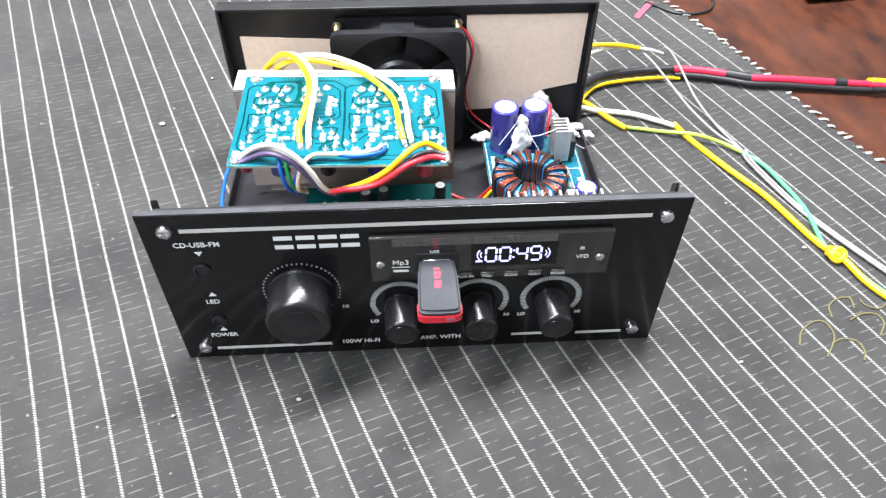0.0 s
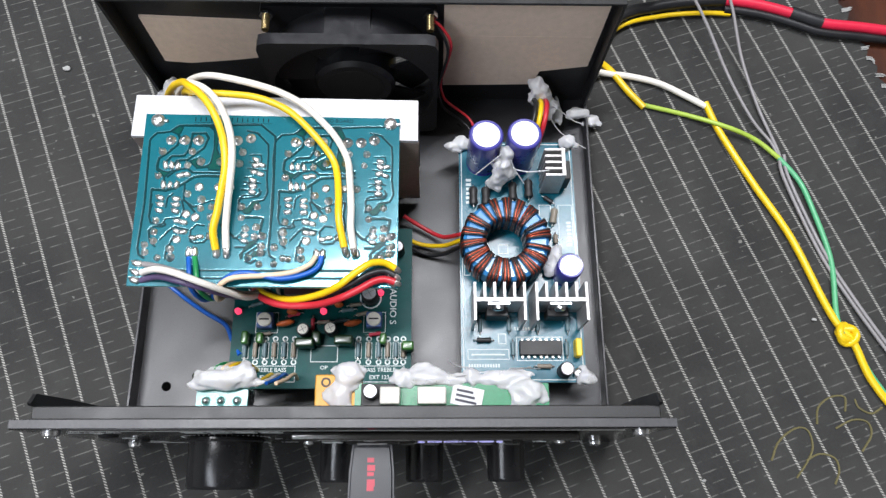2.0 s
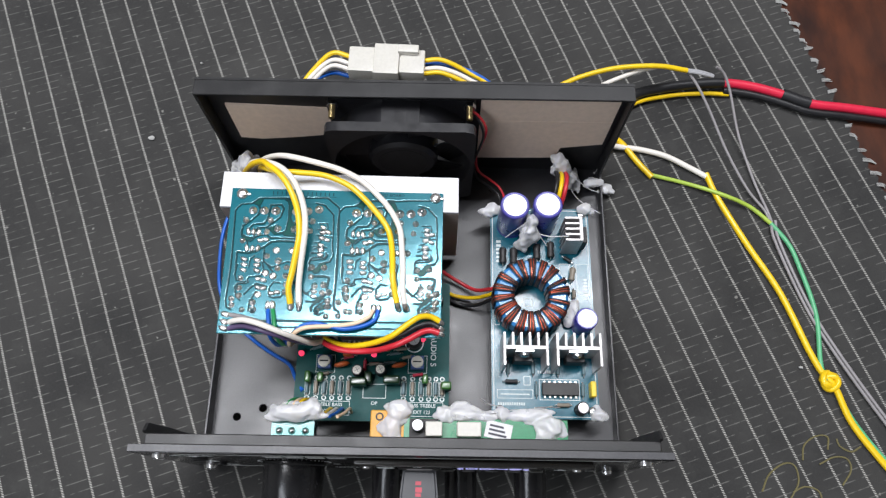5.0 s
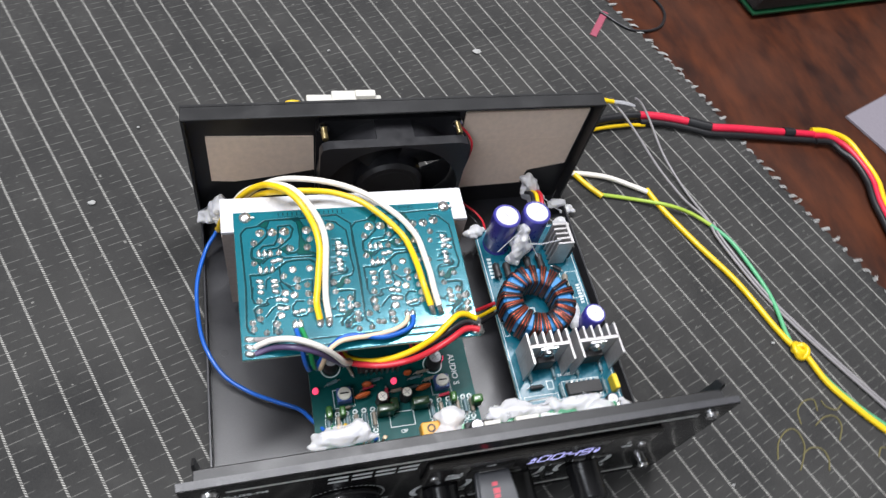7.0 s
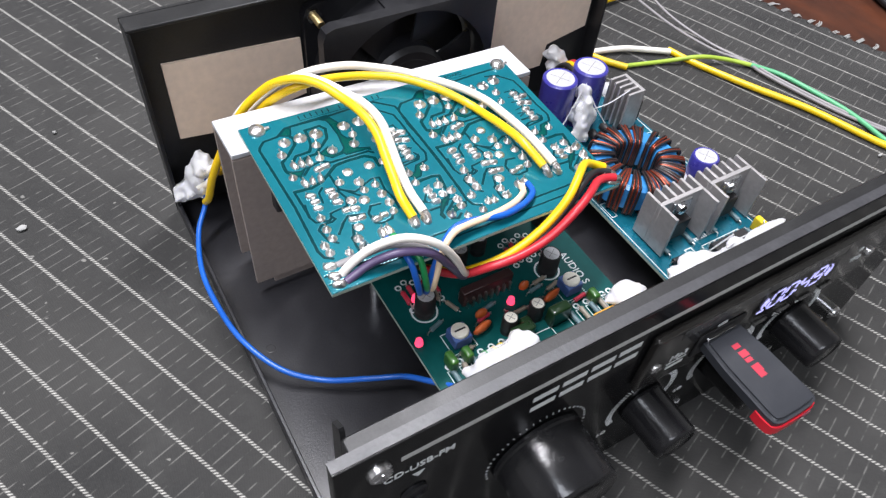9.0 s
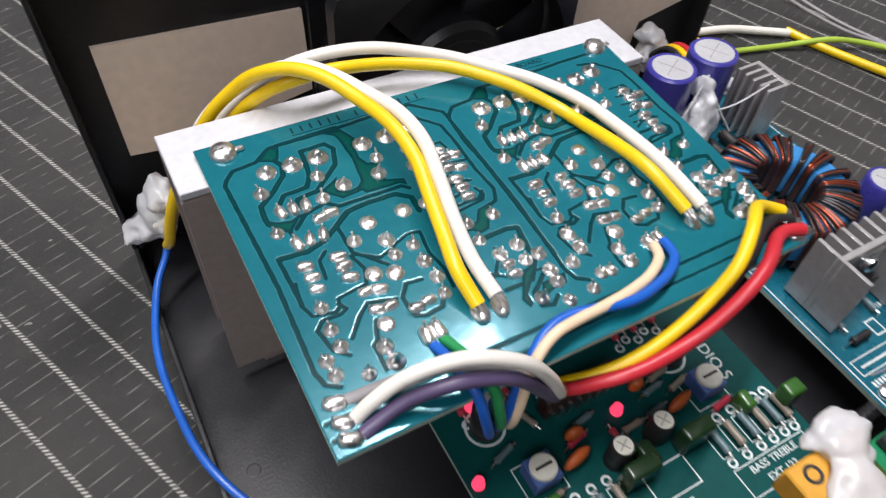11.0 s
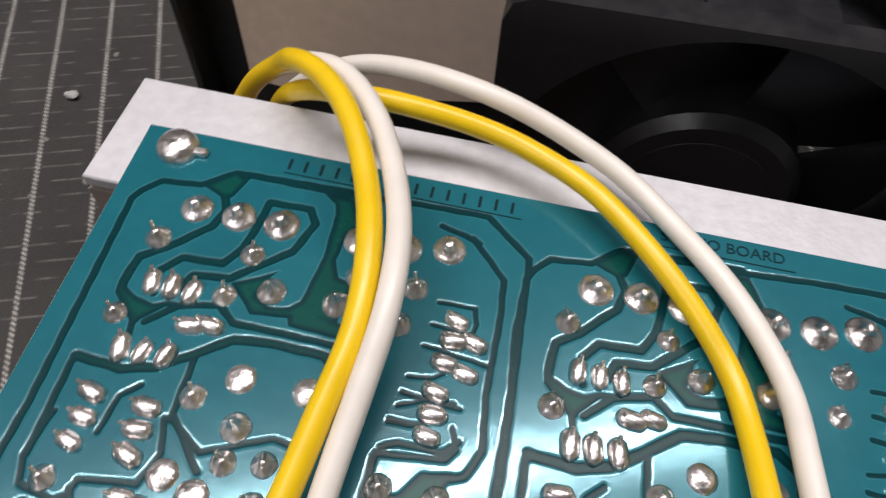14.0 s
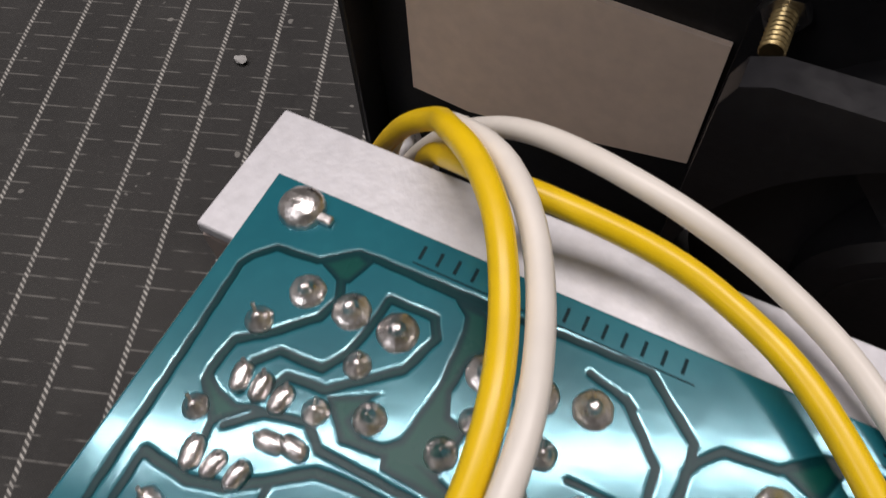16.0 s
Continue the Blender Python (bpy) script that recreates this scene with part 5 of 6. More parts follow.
def can(parent, x, y, z0, z1, r, sleeve=CAP_BLUE, top=CAP_TOP, lean=(0, 0)):
    m = Matrix.Translation((x, y, z0)) @ Euler((radians(lean[0]), radians(lean[1]), 0)).to_matrix().to_4x4()
    h = z1 - z0
    bm = B()
    lathe(bm, [(0, 0), (r, 0), (r, 1.2), (r * 0.94, 1.9), (r, 2.6), (r, h - 0.6), (r * 0.93, h), (r * 0.80, h - 0.05)], m, 32)
    ob = part("capacitor", bm, sleeve, parent)
    bm = B()
    lathe(bm, [(r * 0.82, h - 0.2), (r * 0.80, h + 0.02), (0, h + 0.05)], m, 28)
    lid = part("metal_top", bm, top, ob, "bright metal top with a cross vent")
    bm = B()
    for t in (0, 90):
        box(bm, -r * 0.6, r * 0.6, -0.12, 0.12, h + 0.05, h + 0.08, turn=m @ Matrix.Rotation(radians(t + 30), 4, "Z"))
    part("cross_vent", bm, GREY_W, ob, smooth=0)
    return ob


def outline(parent, x0, x1, y0, y1, z, w=0.35):
    """A printed rectangle."""
    bm = B()
    for a, b, c, d in ((x0, x1, y0, y0 + w), (x0, x1, y1 - w, y1), (x0, x0 + w, y0 + w, y1 - w), (x1 - w, x1, y0 + w, y1 - w)):
        box(bm, a, b, c, d, z - 0.02, z + 0.05)
    return part("printed_outline", bm, SILK, parent, smooth=0)


def flat_text(text, size, x, y, z, turn, parent, material=SILK):
    m = Matrix.Translation((x, y, z + 0.03)) @ Matrix.Rotation(radians(turn), 4, "Z")
    return lettering(text, size, m, material, parent, "printed_text", 0.04, 0.03)


def bars(x, y, z, n, pitch, w, h, parent, turn=0, material=SILK):
    """Print too small to read."""
    bm = B()
    m = Matrix.Translation((x, y, 0)) @ Matrix.Rotation(radians(turn), 4, "Z")
    for k in range(n):
        box(bm, k * pitch, k * pitch + w, 0, h, z - 0.02, z + 0.05, turn=m)
    return part("printed_text", bm, material, parent, smooth=0)


def chip(parent, x0, x1, y0, y1, z, h, pins, body=IC_BLACK):
    bm = B()
    box(bm, x0, x1, y0, y1, z + 0.6, z + h, 0.3)
    ob = part("chip", bm, body, parent)
    for k in range(pins):
        px = x0 + (x1 - x0) * (k + 0.5) / pins
        for yy, s in ((y0, -1), (y1, 1)):
            bm = B()
            box(bm, px - 0.5, px + 0.5, yy, yy + s * 1.1, z, z + h * 0.55)
            part("pin", bm, TINNED, ob)
    return ob


def board_plate(name, parent, x0, x1, y0, y1, z, material):
    bm = B()
    box(bm, x0, x1, y0, y1, z - 1.6, z)
    bm.normal_update()
    for f in bm.faces:
        f.material_index = 0 if f.normal.z > 0.5 else 1
    ob = part(name, bm, [material, BOARD_EDGE], parent, smooth=0)
    for x in (x0 + 4, x1 - 4):
        for y in (y0 + 4, y1 - 4):
            bm = B()
            rod(bm, (x, y, 2.2), (x, y, z - 1.6), 2.4, 10)
            part("spacer", bm, STEEL, ob)
    return ob


# ---- power supply board ----
psu = thing("power_supply_board", "blue-green supply board with a copper-wound ring coil, in the tray", "circuit board")
PZ = 22.0
pb = board_plate("board", psu, 44.2, 102.4, 25.6, 148.6, PZ, PSU_TEAL)
outline(pb, 45.2, 101.4, 26.6, 147.6, PZ, 0.4)
can(psu, 56.0, 137.6, PZ, 51.8, 8.1)
can(psu, 74.2, 138.2, PZ, 52.2, 8.1)
can(psu, 95.0, 77.4, PZ, 38.4, 6.1)
can(psu, 91.9, 30.6, PZ, 31.5, 3.3, IC_BLACK)

ring = Matrix.Translation((65.4, 90.2, 31.8))
bm = B()
lathe(bm, [(11.4, -6.8), (18.6, -6.8), (20.2, -5.2), (20.2, 5.2), (18.6, 6.8), (11.4, 6.8), (10.2, 5.2), (10.2, -5.2), (11.4, -6.8)], ring, 48)
bmesh.ops.recalc_face_normals(bm, faces=bm.faces)
coil = part("ring_coil", bm, CORE_BLUE, psu, "blue ring core")


def turn_mesh(material, r):
    bm = B()
    loop = [(9.7, 0, -6), (9.7, 0, 6), (11.2, 0.2, 7.4), (15.0, 0.6, 7.8), (19.2, 0.9, 7.4), (20.9, 1.0, 6), (20.9, 1.0, -6), (19.2, 0.9, -7.4), (15.0, 0.6, -7.7), (11.2, 0.2, -7.4), (9.7, 0, -6)]
    sweep(bm, loop, r, 7, 2.0, ends=False)
    return finish(bm, "winding", material, 180)


WINDS = [turn_mesh(COPPER, 0.44), turn_mesh(DARK_ENAMEL, 0.5)]
wr = random.Random(5)
angle = 0.0
for k in range(18):
    for j, kind in enumerate((1, 0, 1, 0, 1, 0, 1)[:wr.choice((3, 5, 5, 6))]):
        ob = new("winding", WINDS[kind])
        ob.parent = coil
        a = angle + j * 0.044 + wr.uniform(-0.008, 0.008)
        ob.matrix_world = Matrix.Translation((0.0654, 0.0902, 0.0318)) @ Matrix.Rotation(a, 4, "Z") @ Matrix.Diagonal((1, 1, 1 + wr.uniform(-0.02, 0.12), 1))
    angle += 2 * math.pi / 18


def fin_sink(x0, x1, y0, back, side):
    """Comb-shaped extruded sink with a power transistor bolted in front."""
    hs = part("fin_sink", (lambda b: (box(b, x0, x1, y0, y0 + 1.9, PZ + 1, 45, 0.15), b)[1])(B()), FIN_ALU, psu, "bright finned aluminium sink")
    for k in range(6):
        fx = x0 + (x1 - x0 - 1.3) * k / 5
        bm = B()
        lo = y0 - side if k in (0, 5) else y0 + 1.9
        box(bm, fx, fx + 1.3, lo, y0 - 0.02, PZ + 1, 45, 0.12) if k in (0, 5) else None
        box(bm, fx, fx + 1.3, y0 + 1.92, y0 + back, PZ + 1, 45, 0.12)
        part("fin", bm, FIN_ALU, hs)
    xc = (x0 + x1) / 2 - 0.4
    bm = B()
    box(bm, xc - 5, xc + 5, y0 - 1.4, y0 - 0.05, 30, 44.2, 0.2)
    tab = part("transistor_tab", bm, STEEL, hs)
    bm = B()
    box(bm, xc - 5, xc + 5, y0 - 4.6, y0 - 1.0, 25, 35, 0.4)
    part("transistor", bm, IC_BLACK, hs)
    bm = B()
    lathe(bm, [(2.6, 0), (2.6, 1.2), (1.8, 1.9), (0, 2.0)], Matrix.Translation((xc, y0 - 1.4, 40)) @ Euler((radians(90), 0, 0)).to_matrix().to_4x4(), 14)
    part("screw", bm, STEEL, hs)


fin_sink(49.0, 72.6, 58.6, 9.0, 8.6)
fin_sink(76.8, 100.6, 58.6, 9.0, 8.6)
bm = B()
box(bm, 92.4, 94.2, 119.8, 134.2, PZ + 1, 45, 0.15)
hs3 = part("fin_sink", bm, FIN_ALU, psu, "bright finned aluminium sink")
for k in range(5):
    bm = B()
    fy = 119.8 + 13.1 * k / 4
    box(bm, 84.4, 92.38, fy, fy + 1.2, PZ + 1, 45, 0.12)
    part("fin", bm, FIN_ALU, hs3)
bm = B()
box(bm, 94.3, 98.2, 122, 132, 24, 36, 0.4)
part("transistor", bm, IC_BLACK, hs3)
for x, y, t in ((51.1, 117.4, 90), (57.3, 117.4, 90), (70.8, 120.1, 90), (78.8, 121.4, 90)):
    resistor(psu, x, y, PZ, 9.0, 2.3, t, IC_BLACK)
resistor(psu, 88.6, 116, PZ, 5, 1.3, -35, IC_BLACK)
resistor(psu, 90.8, 106.9, PZ, 7.5, 1.9, 80, RES_TAN)
resistor(psu, 91.3, 95.2, PZ, 4.5, 1.3, 90, RES_TAN)
resistor(psu, 54.9, 45.1, PZ, 6.5, 1.3, 0, IC_BLACK)
resistor(psu, 82.7, 32.8, PZ, 6.5, 1.2, 0, RES_TAN)
for x, y in ((68.4, 41), (93.6, 41), (53.2, 52.5), (66.8, 52.5), (80.4, 52.5), (94.6, 52.5)):
    resistor(psu, x, y, PZ, 6.2, 1.1, 90, RES_BLUE)
chip(psu, 71.4, 91.2, 37.8, 44.6, PZ, 3.6, 7)
outline(pb, 70.2, 92.2, 35.6, 47, PZ)
bm = B()
box(bm, 97, 100, 36.8, 45.2, PZ, PZ + 7, 0.5)
part("film_capacitor", bm, YELLOW_CAP, psu, "yellow film capacitor")
outline(pb, 47.2, 66.8, 36.2, 41.2, PZ)
outline(pb, 49.0, 64.8, 38.2, 38.9, PZ)
outline(pb, 61.6, 65.6, 43.4, 48.6, PZ, 0.5)
outline(pb, 46.2, 49.2, 77, 86, PZ)
outline(pb, 93.5, 100.6, 96, 114, PZ)
outline(pb, 63, 68, 88, 93, PZ, 0.6)
outline(pb, 84, 90, 100, 114, PZ)
bars(47.6, 128, PZ, 6, 2.4, 1.5, 2.6, pb, -90)
bars(97.4, 105, PZ, 7, 1.9, 1.2, 2.2, pb, -90)
bars(47.6, 32.6, PZ, 12, 1.25, 0.8, 1.6, pb)
bars(69.5, 50.0, PZ, 9, 1.3, 0.8, 1.6, pb)
for x, y in ((48.6, 30), (98.6, 29.6), (98.4, 145)):
    bm = screw_head(2.7, 1.8)
    bmesh.ops.translate(bm, vec=(x, y, PZ), verts=bm.verts)
    part("corner_screw", bm, STEEL, pb)
glue([((65.2, 126.5, 36), (5.2, 5, 9)), ((66, 131, 45), (3.2, 4, 5)), ((62, 123, 29), (4, 3, 6))], "milky hot glue between two blue capacitors", strings=([(66, 131, 50), (70, 126, 40), (76, 122, 30)], [(64, 130, 48), (58, 128, 40), (52, 126, 32)], [(68, 128, 36), (76, 124, 40), (86, 122, 46)]))
glue([((45.6, 147, 24), (4, 4, 3)), ((40.5, 145.4, 24), (3, 2.4, 2.4))], "white hot glue on the corner of the supply board")
glue([((100.6, 148, 24.4), (4.2, 3.6, 3.6))], "milky hot glue over a corner screw")
glue([((102, 28, 23), (4.4, 4, 3))], "milky hot glue over a corner screw")
glue([((87.5, 82, 25), (3.6, 6, 3.4)), ((91, 88, 24), (3, 4, 2))], "clear hot glue beside the small capacitor")

# ---- tone board ----
tone = thing("tone_control_board", "dark green tone control board with small parts, in the tray", "circuit board")
TZ = 25.0
tb = board_plate("board", tone, -62.6, 20.8, 22.6, 100, TZ, TONE_GREEN)
flat_text("AUDIO S", 4.4, 12.0, 61, TZ, -90, tb)
for x, t in ((-43.6, "TREBLE BASS"), (6.4, "BASS TREBLE")):
    outline(tb, x - 11.4, x + 11.4, 25.4, 33, TZ, 0.3)
    flat_text(t, 2.6, x, 31, TZ, 0, tb)
    flat_text("EXT 123", 2.6, x, 27.6, TZ, 0, tb)
outline(tb, -25.6, -13, 34.6, 42.4, TZ)
flat_text("OP", 2.6, -19.2, 32, TZ, 0, tb)
for k, x in enumerate((-55.6, -50.8, -46.4, -42.1, -37.6, -33.2, -3.6, 1.2, 5.9, 10.0, 13.8, 17.2)):
    resistor(tone, x, 40, TZ, 6.6, 1.15, 90, (RES_BLUE, RES_TAN)[k % 2])
    outline(tb, x - 1.5, x + 1.5, 36.2, 43.8, TZ, 0.28)
    for yy in (34.6, 45.4):
        bm = B()
        lathe(bm, [(0.7, TZ + 0.04), (1.35, TZ + 0.06)], Matrix.Translation((x, yy, 0)), 14)
        part("printed_ring", bm, SILK, tb, smooth=0)
for x, y, t in ((-51.4, 61.6, 18), (-41.6, 66.6, -70), (-34, 56.6, 14), (-9, 58.8, 8), (-5.4, 61.4, 8), (-30, 60, 10), (-2, 57, 12), (-44, 74, 80), (-20, 53, 5), (-12, 53.6, 8), (-25, 52, 90), (-47, 47.4, 8), (4, 47.4, 8)):
    resistor(tone, x, y, TZ, 5.6, 1.0, t, (RES_BLUE, RES_RED, RES_TAN)[int(abs(x)) % 3])
for x, y in ((-46.6, 53.4), (3.6, 53.6)):
    bm = B()
    box(bm, x - 3.6, x + 3.6, y - 3.6, y + 3.6, TZ + 0.3, TZ + 5.4, 0.4)
    tr = part("trimmer", bm, TRIM_BLUE, tone, "small blue trimmer")
    bm = B()
    lathe(bm, [(3.3, TZ + 5.3), (3.3, TZ + 6.4), (2.9, TZ + 6.8), (0, TZ + 6.8)], Matrix.Translation((x, y, 0)), 20)
    part("rotor", bm, TRIM_WHITE, tr, "cream slotted rotor")
    bm = B()
    box(bm, x - 2.2, x + 2.2, y - 0.35, y + 0.35, TZ + 6.8, TZ + 6.86)
    part("slot", bm, IC_BLACK, tr)
    outline(tb, x - 5.2, x + 5.2, y - 5.2, y + 4.6, TZ, 0.3)
for x, y, sx, t in ((-37.4, 52.2, 4.4, 12), (-6.2, 52.2, 4.4, 12), (-34.6, 57.6, 2.6, 0), (-13, 61, 2.2, 0)):
    bm = B()
    blob(bm, (0, 0, 0), (sx, 1.5, 2.6), int(x), 0.06, 2)
    bmesh.ops.transform(bm, matrix=Matrix.Translation((x, y, TZ + 3.4)) @ Matrix.Rotation(radians(t), 4, "Z"), verts=bm.verts)
    part("ceramic_capacitor", bm, ORANGE, tone, "orange ceramic disc")
for x, y in ((-28.4, 48.4), (-16, 49)):
    can(tone, x, y, TZ, TZ + 8.6, 2.9, IC_BLACK, TRIM_WHITE)
for x, y, w, d, h in ((-27.4, 42.4, 8.6, 4.2, 9), (-9.8, 43.6, 8.6, 4.2, 9), (-22.6, 45, 4, 6, 6)):
    bm = B()
    box(bm, x - w / 2, x + w / 2, y - d / 2, y + d / 2, TZ + 0.6, TZ + h, 1.0, 3)
    part("film_capacitor", bm, FILM_GREEN, tone, "dark green dipped capacitor")
for x, y, w, d, h in ((-55, 45, 3, 6, 7), (-48.4, 45, 3, 5, 6), (8, 44.6, 3, 5, 6), (19.4, 41, 5.4, 4.2, 8)):
    bm = B()
    box(bm, x - w / 2, x + w / 2, y - d / 2, y + d / 2, TZ + 0.6, TZ + h, 1.0, 3)
    part("film_capacitor", bm, LEAF_GREEN, tone, "leaf green dipped capacitor")
for x, y in ((-51.4, 70), (1.5, 65)):
    can(tone, x, y, TZ, TZ + 10.5, 3.9, IC_BLACK, CAP_TOP)
    bm = B()
    lathe(bm, [(4.5, TZ + 0.04), (5.2, TZ + 0.06)], Matrix.Translation((x, y, 0)), 30)
    part("printed_ring", bm, SILK, tb, smooth=0)
chip(tone, -38, -16, 64.6, 68.2, TZ, 8.5, 8, IC_BROWN)
bars(-36, 69.2, TZ, 8, 1.5, 0.9, 2.0, tb)
for x, y in ((-60.2, 58.4), (-20.4, 58.4), (6.2, 67.4), (-52, 76)):
    bm = B()
    lathe(bm, [(1.6, TZ + 0.4), (1.6, TZ + 1.0), (1.35, TZ + 1.2), (1.3, TZ + 2.8), (0.8, TZ + 3.6), (0, TZ + 3.8)], Matrix.Translation((x, y, 0)), 16)
    part("indicator_led", bm, LED_RED, tone, "lit red indicator")

# resistor rows coloured red to stand for the red indicators' light on them
for x0 in (-55, -8):
    for k in range(5):
        resistor(tone, x0 + 3.1 * k, 77.5 + 1.5 * (k % 2), TZ, 6.0, 1.1, 90, RES_RED)
        for yy in (72.5, 84.0):
            bm = B()
            lathe(bm, [(0.7, TZ + 0.04), (1.35, TZ + 0.06)], Matrix.Translation((x0 + 3.1 * k, yy + 1.5 * (k % 2), 0)), 14)
            part("printed_ring", bm, SILK, tb, smooth=0)
for x, y in ((-28, 84), (-18, 86), (14, 88)):
    can(tone, x, y, TZ, TZ + 9, 3.2, IC_BLACK)

# ---- boards behind the front ----
mp3 = thing("player_circuit_board", "narrow bright green board behind the front, with hot glue", "circuit board")
bm = B()
box(bm, -1, 78, 9.0, 20.4, 58.6, 60.0)
part("board", bm, MP3_GREEN, mp3)
bm = B()
box(bm, 1.8, 15.5, 11, 20, 60, 62.5, 0.3)
part("socket", bm, IC_BLACK, mp3)
for x0, x1 in ((9.5, 17.5), (24.5, 36)):
    bm = B()
    box(bm, x0, x1, 11.6, 18.4, 60, 66, 0.4)
    part("plug", bm, NYLON, mp3, "white nylon plug")
can(mp3, 5.8, 16.4, 60, 68, 3.1, IC_BLACK)
bm = B()
box(bm, -6.4, 6.4, -4, 4, 0, 0.3, turn=Matrix.Translation((44.6, 15.0, 60.3)) @ Matrix.Rotation(radians(-12), 4, "Z"))
tag = part("paper_label", bm, LABEL_W, mp3, "small white paper label")
bm = B()
for k in range(3):
    box(bm, -4.6, 4.2 - k, -2.6 + 2 * k, -1.6 + 2 * k, 0.31, 0.34, turn=Matrix.Translation((44.6, 15.0, 60.3)) @ Matrix.Rotation(radians(-12), 4, "Z"))
part("printed_text", bm, INK, tag)
bm = B()
box(bm, 17.9, 66.4, 9.2, 16.6, 28, 58.5)
part("module_body", bm, IC_BLACK, mp3)
pot = thing("potentiometer_board", "pale teal board strip carrying the volume control wires", "circuit board")
bm = B()
box(bm, -65, -44.4, 9.0, 21.6, 57.4, 59)
part("board", bm, POT_TEAL, pot)
for x in (-61, -55, -48.5):
    bm = B()
    lathe(bm, [(1.9, 59), (1.5, 59.9), (0.6, 61), (0, 61.2)], Matrix.Translation((x, 13.6, 0)), 14)
    part("solder_joint", bm, SOLDER, pot)
bm = B()
box(bm, -64, -46, 9.0, 20, 40, 57.3, 1)
part("potentiometer", bm, STEEL, pot)
plug = thing("amber_connector", "amber nylon plug glued behind the front panel", "connector")
bm = B()
box(bm, -17.4, 1.4, 9.0, 24.2, 52, 59.0, 0.5)
part("housing", bm, AMBER, plug)
bm = B()
lathe(bm, [(1.2, 59.02), (2.0, 59.06)], Matrix.Translation((-13, 21, 0)), 16)
part("hole", bm, IC_BLACK, plug)
glue([((-54.5, 22, 62.5), (11.5, 4.6, 3.6)), ((-61, 21.4, 61.5), (5, 3.6, 2.6)), ((-46, 24, 62.4), (5, 4.4, 3.4))], "thick white hot glue over the control wires")
glue([((-3.4, 24.0, 60.5), (6.2, 4.6, 3.6)), ((-7.4, 16.2, 60.0), (5.2, 6, 2.4))], "thick white hot glue over the amber plug")
glue([((28, 23, 60.2), (9, 4.2, 2.6)), ((38, 22.0, 60), (7, 2.4, 1.6)), ((18, 22.4, 60.4), (4, 4, 2.2))], "stringy white hot glue on the green board")
glue([((60.6, 22.4, 60.2), (9, 3.4, 1.8)), ((69.5, 16, 60.4), (7.4, 6, 3.6)), ((51, 22, 59.8), (6, 2, 1.4)), ((46.6, 23.4, 60.2), (3, 3.2, 2.2))], "domed white hot glue on the green board", strings=([(40, 23, 62), (52, 25, 60), (66, 27, 52), (74, 30, 40)], [(46, 26, 63), (40, 29, 52), (38, 34, 34)], [(62, 26, 62), (70, 28, 50), (80, 31, 28)]))
SHORT = "short insulated wire between a board and the front controls"
for x, mm in ((-44, YELLOW), (-41, WHITE_W), (-38, BLUE_W), (-34, CREAM_W)):
    wire("link_wire", [(x, 21, 56), (x + 2, 24, 46), (x + 3, 28, 33), (x + 3, 27, TZ)], 0.8, mm, SHORT)
for x, mm in ((-58, GREEN_W), (-55, CREAM_W), (-52.4, YELLOW)):
    wire("link_wire", [(x, 20, 60), (x + 0.6, 25.4, 63), (x + 2, 29, 56), (x + 3, 31, 40), (x + 3, 31, TZ)], 0.9, mm, SHORT)

# wires across the tray
wire("red_wire", [(16, 112, 11), (26, 106.6, 8), (36, 101, 10), (45, 98, 22.6)], 1.1, RED_W, "red insulated wire lying across the tray to the supply board")
wire("yellow_wire", [(14, 102, 11), (24, 98.4, 6), (36, 96.2, 10), (45, 95, 22.6)], 1.1, YELLOW, "yellow insulated wire lying across the tray to the supply board")
wire("black_wire", [(14, 99, 10), (26, 93.6, 5), (36, 92, 9), (45, 92, 22.6)], 1.1, BLACK_W, "black insulated wire lying across the tray to the supply board")
for o, mm, lab in ((-2.4, BLACK_W, "black"), (0.4, YELLOW, "yellow"), (3.2, RED_W, "red")):
    wire(lab + "_wire", [(86 + o, 173, 24), (85.6 + o, 164, 34), (83.6 + o, 153, 34), (82 + o * 0.8, 146, 23)], 1.25, mm, lab + " insulated supply wire from the glued rear entry")
wire("fan_wire", [(30, 178, 84), (35, 176, 80), (39, 173, 72), (37, 171, 58), (34.6, 170, 44), (37, 169, 30), (44, 167.5, 22), (50, 164, 19), (53, 157, 19), (52.6, 149, 20)], 0.7, RED_W, "thin dark red fan lead hanging beside the card")
wire("fan_wire", [(31, 178, 82), (35.4, 174, 77), (37.6, 171, 69), (35.6, 169, 56), (33.4, 168, 42), (36, 167, 26), (43, 165.6, 18), (49, 162, 15), (51.4, 156, 15), (51, 149, 19)], 0.7, BLACK_W, "thin black fan lead hanging beside the card")

# ---- loom behind the case ----
con = thing("inline_connector", "translucent white nylon inline connector joining the loom behind the case", "connector")
CM = Matrix.Translation((-21, 244, 25)) @ Matrix.Rotation(radians(-2), 4, "Z")
for nm, a in (("plug_half", (-24, -5, -9, 9, -9, 9)), ("collar", (-8, 8, -11, 11, -10.5, 10.5)), ("socket_half", (8, 24, -8.6, 8.6, -8.6, 8.6)), ("latch", (7, 20, 4, 9.6, 8.6, 12.6))):
    bm = B()
    box(bm, *a, 0.9, 2, turn=CM)
    part(nm, bm, NYLON, con)
bm = B()
box(bm, -14, 14, -7, 7, -24.6, -10.6, 1, 1, turn=CM)
part("lower_half", bm, NYLON, con)
LOOM = "insulated wire of the loom behind the case"
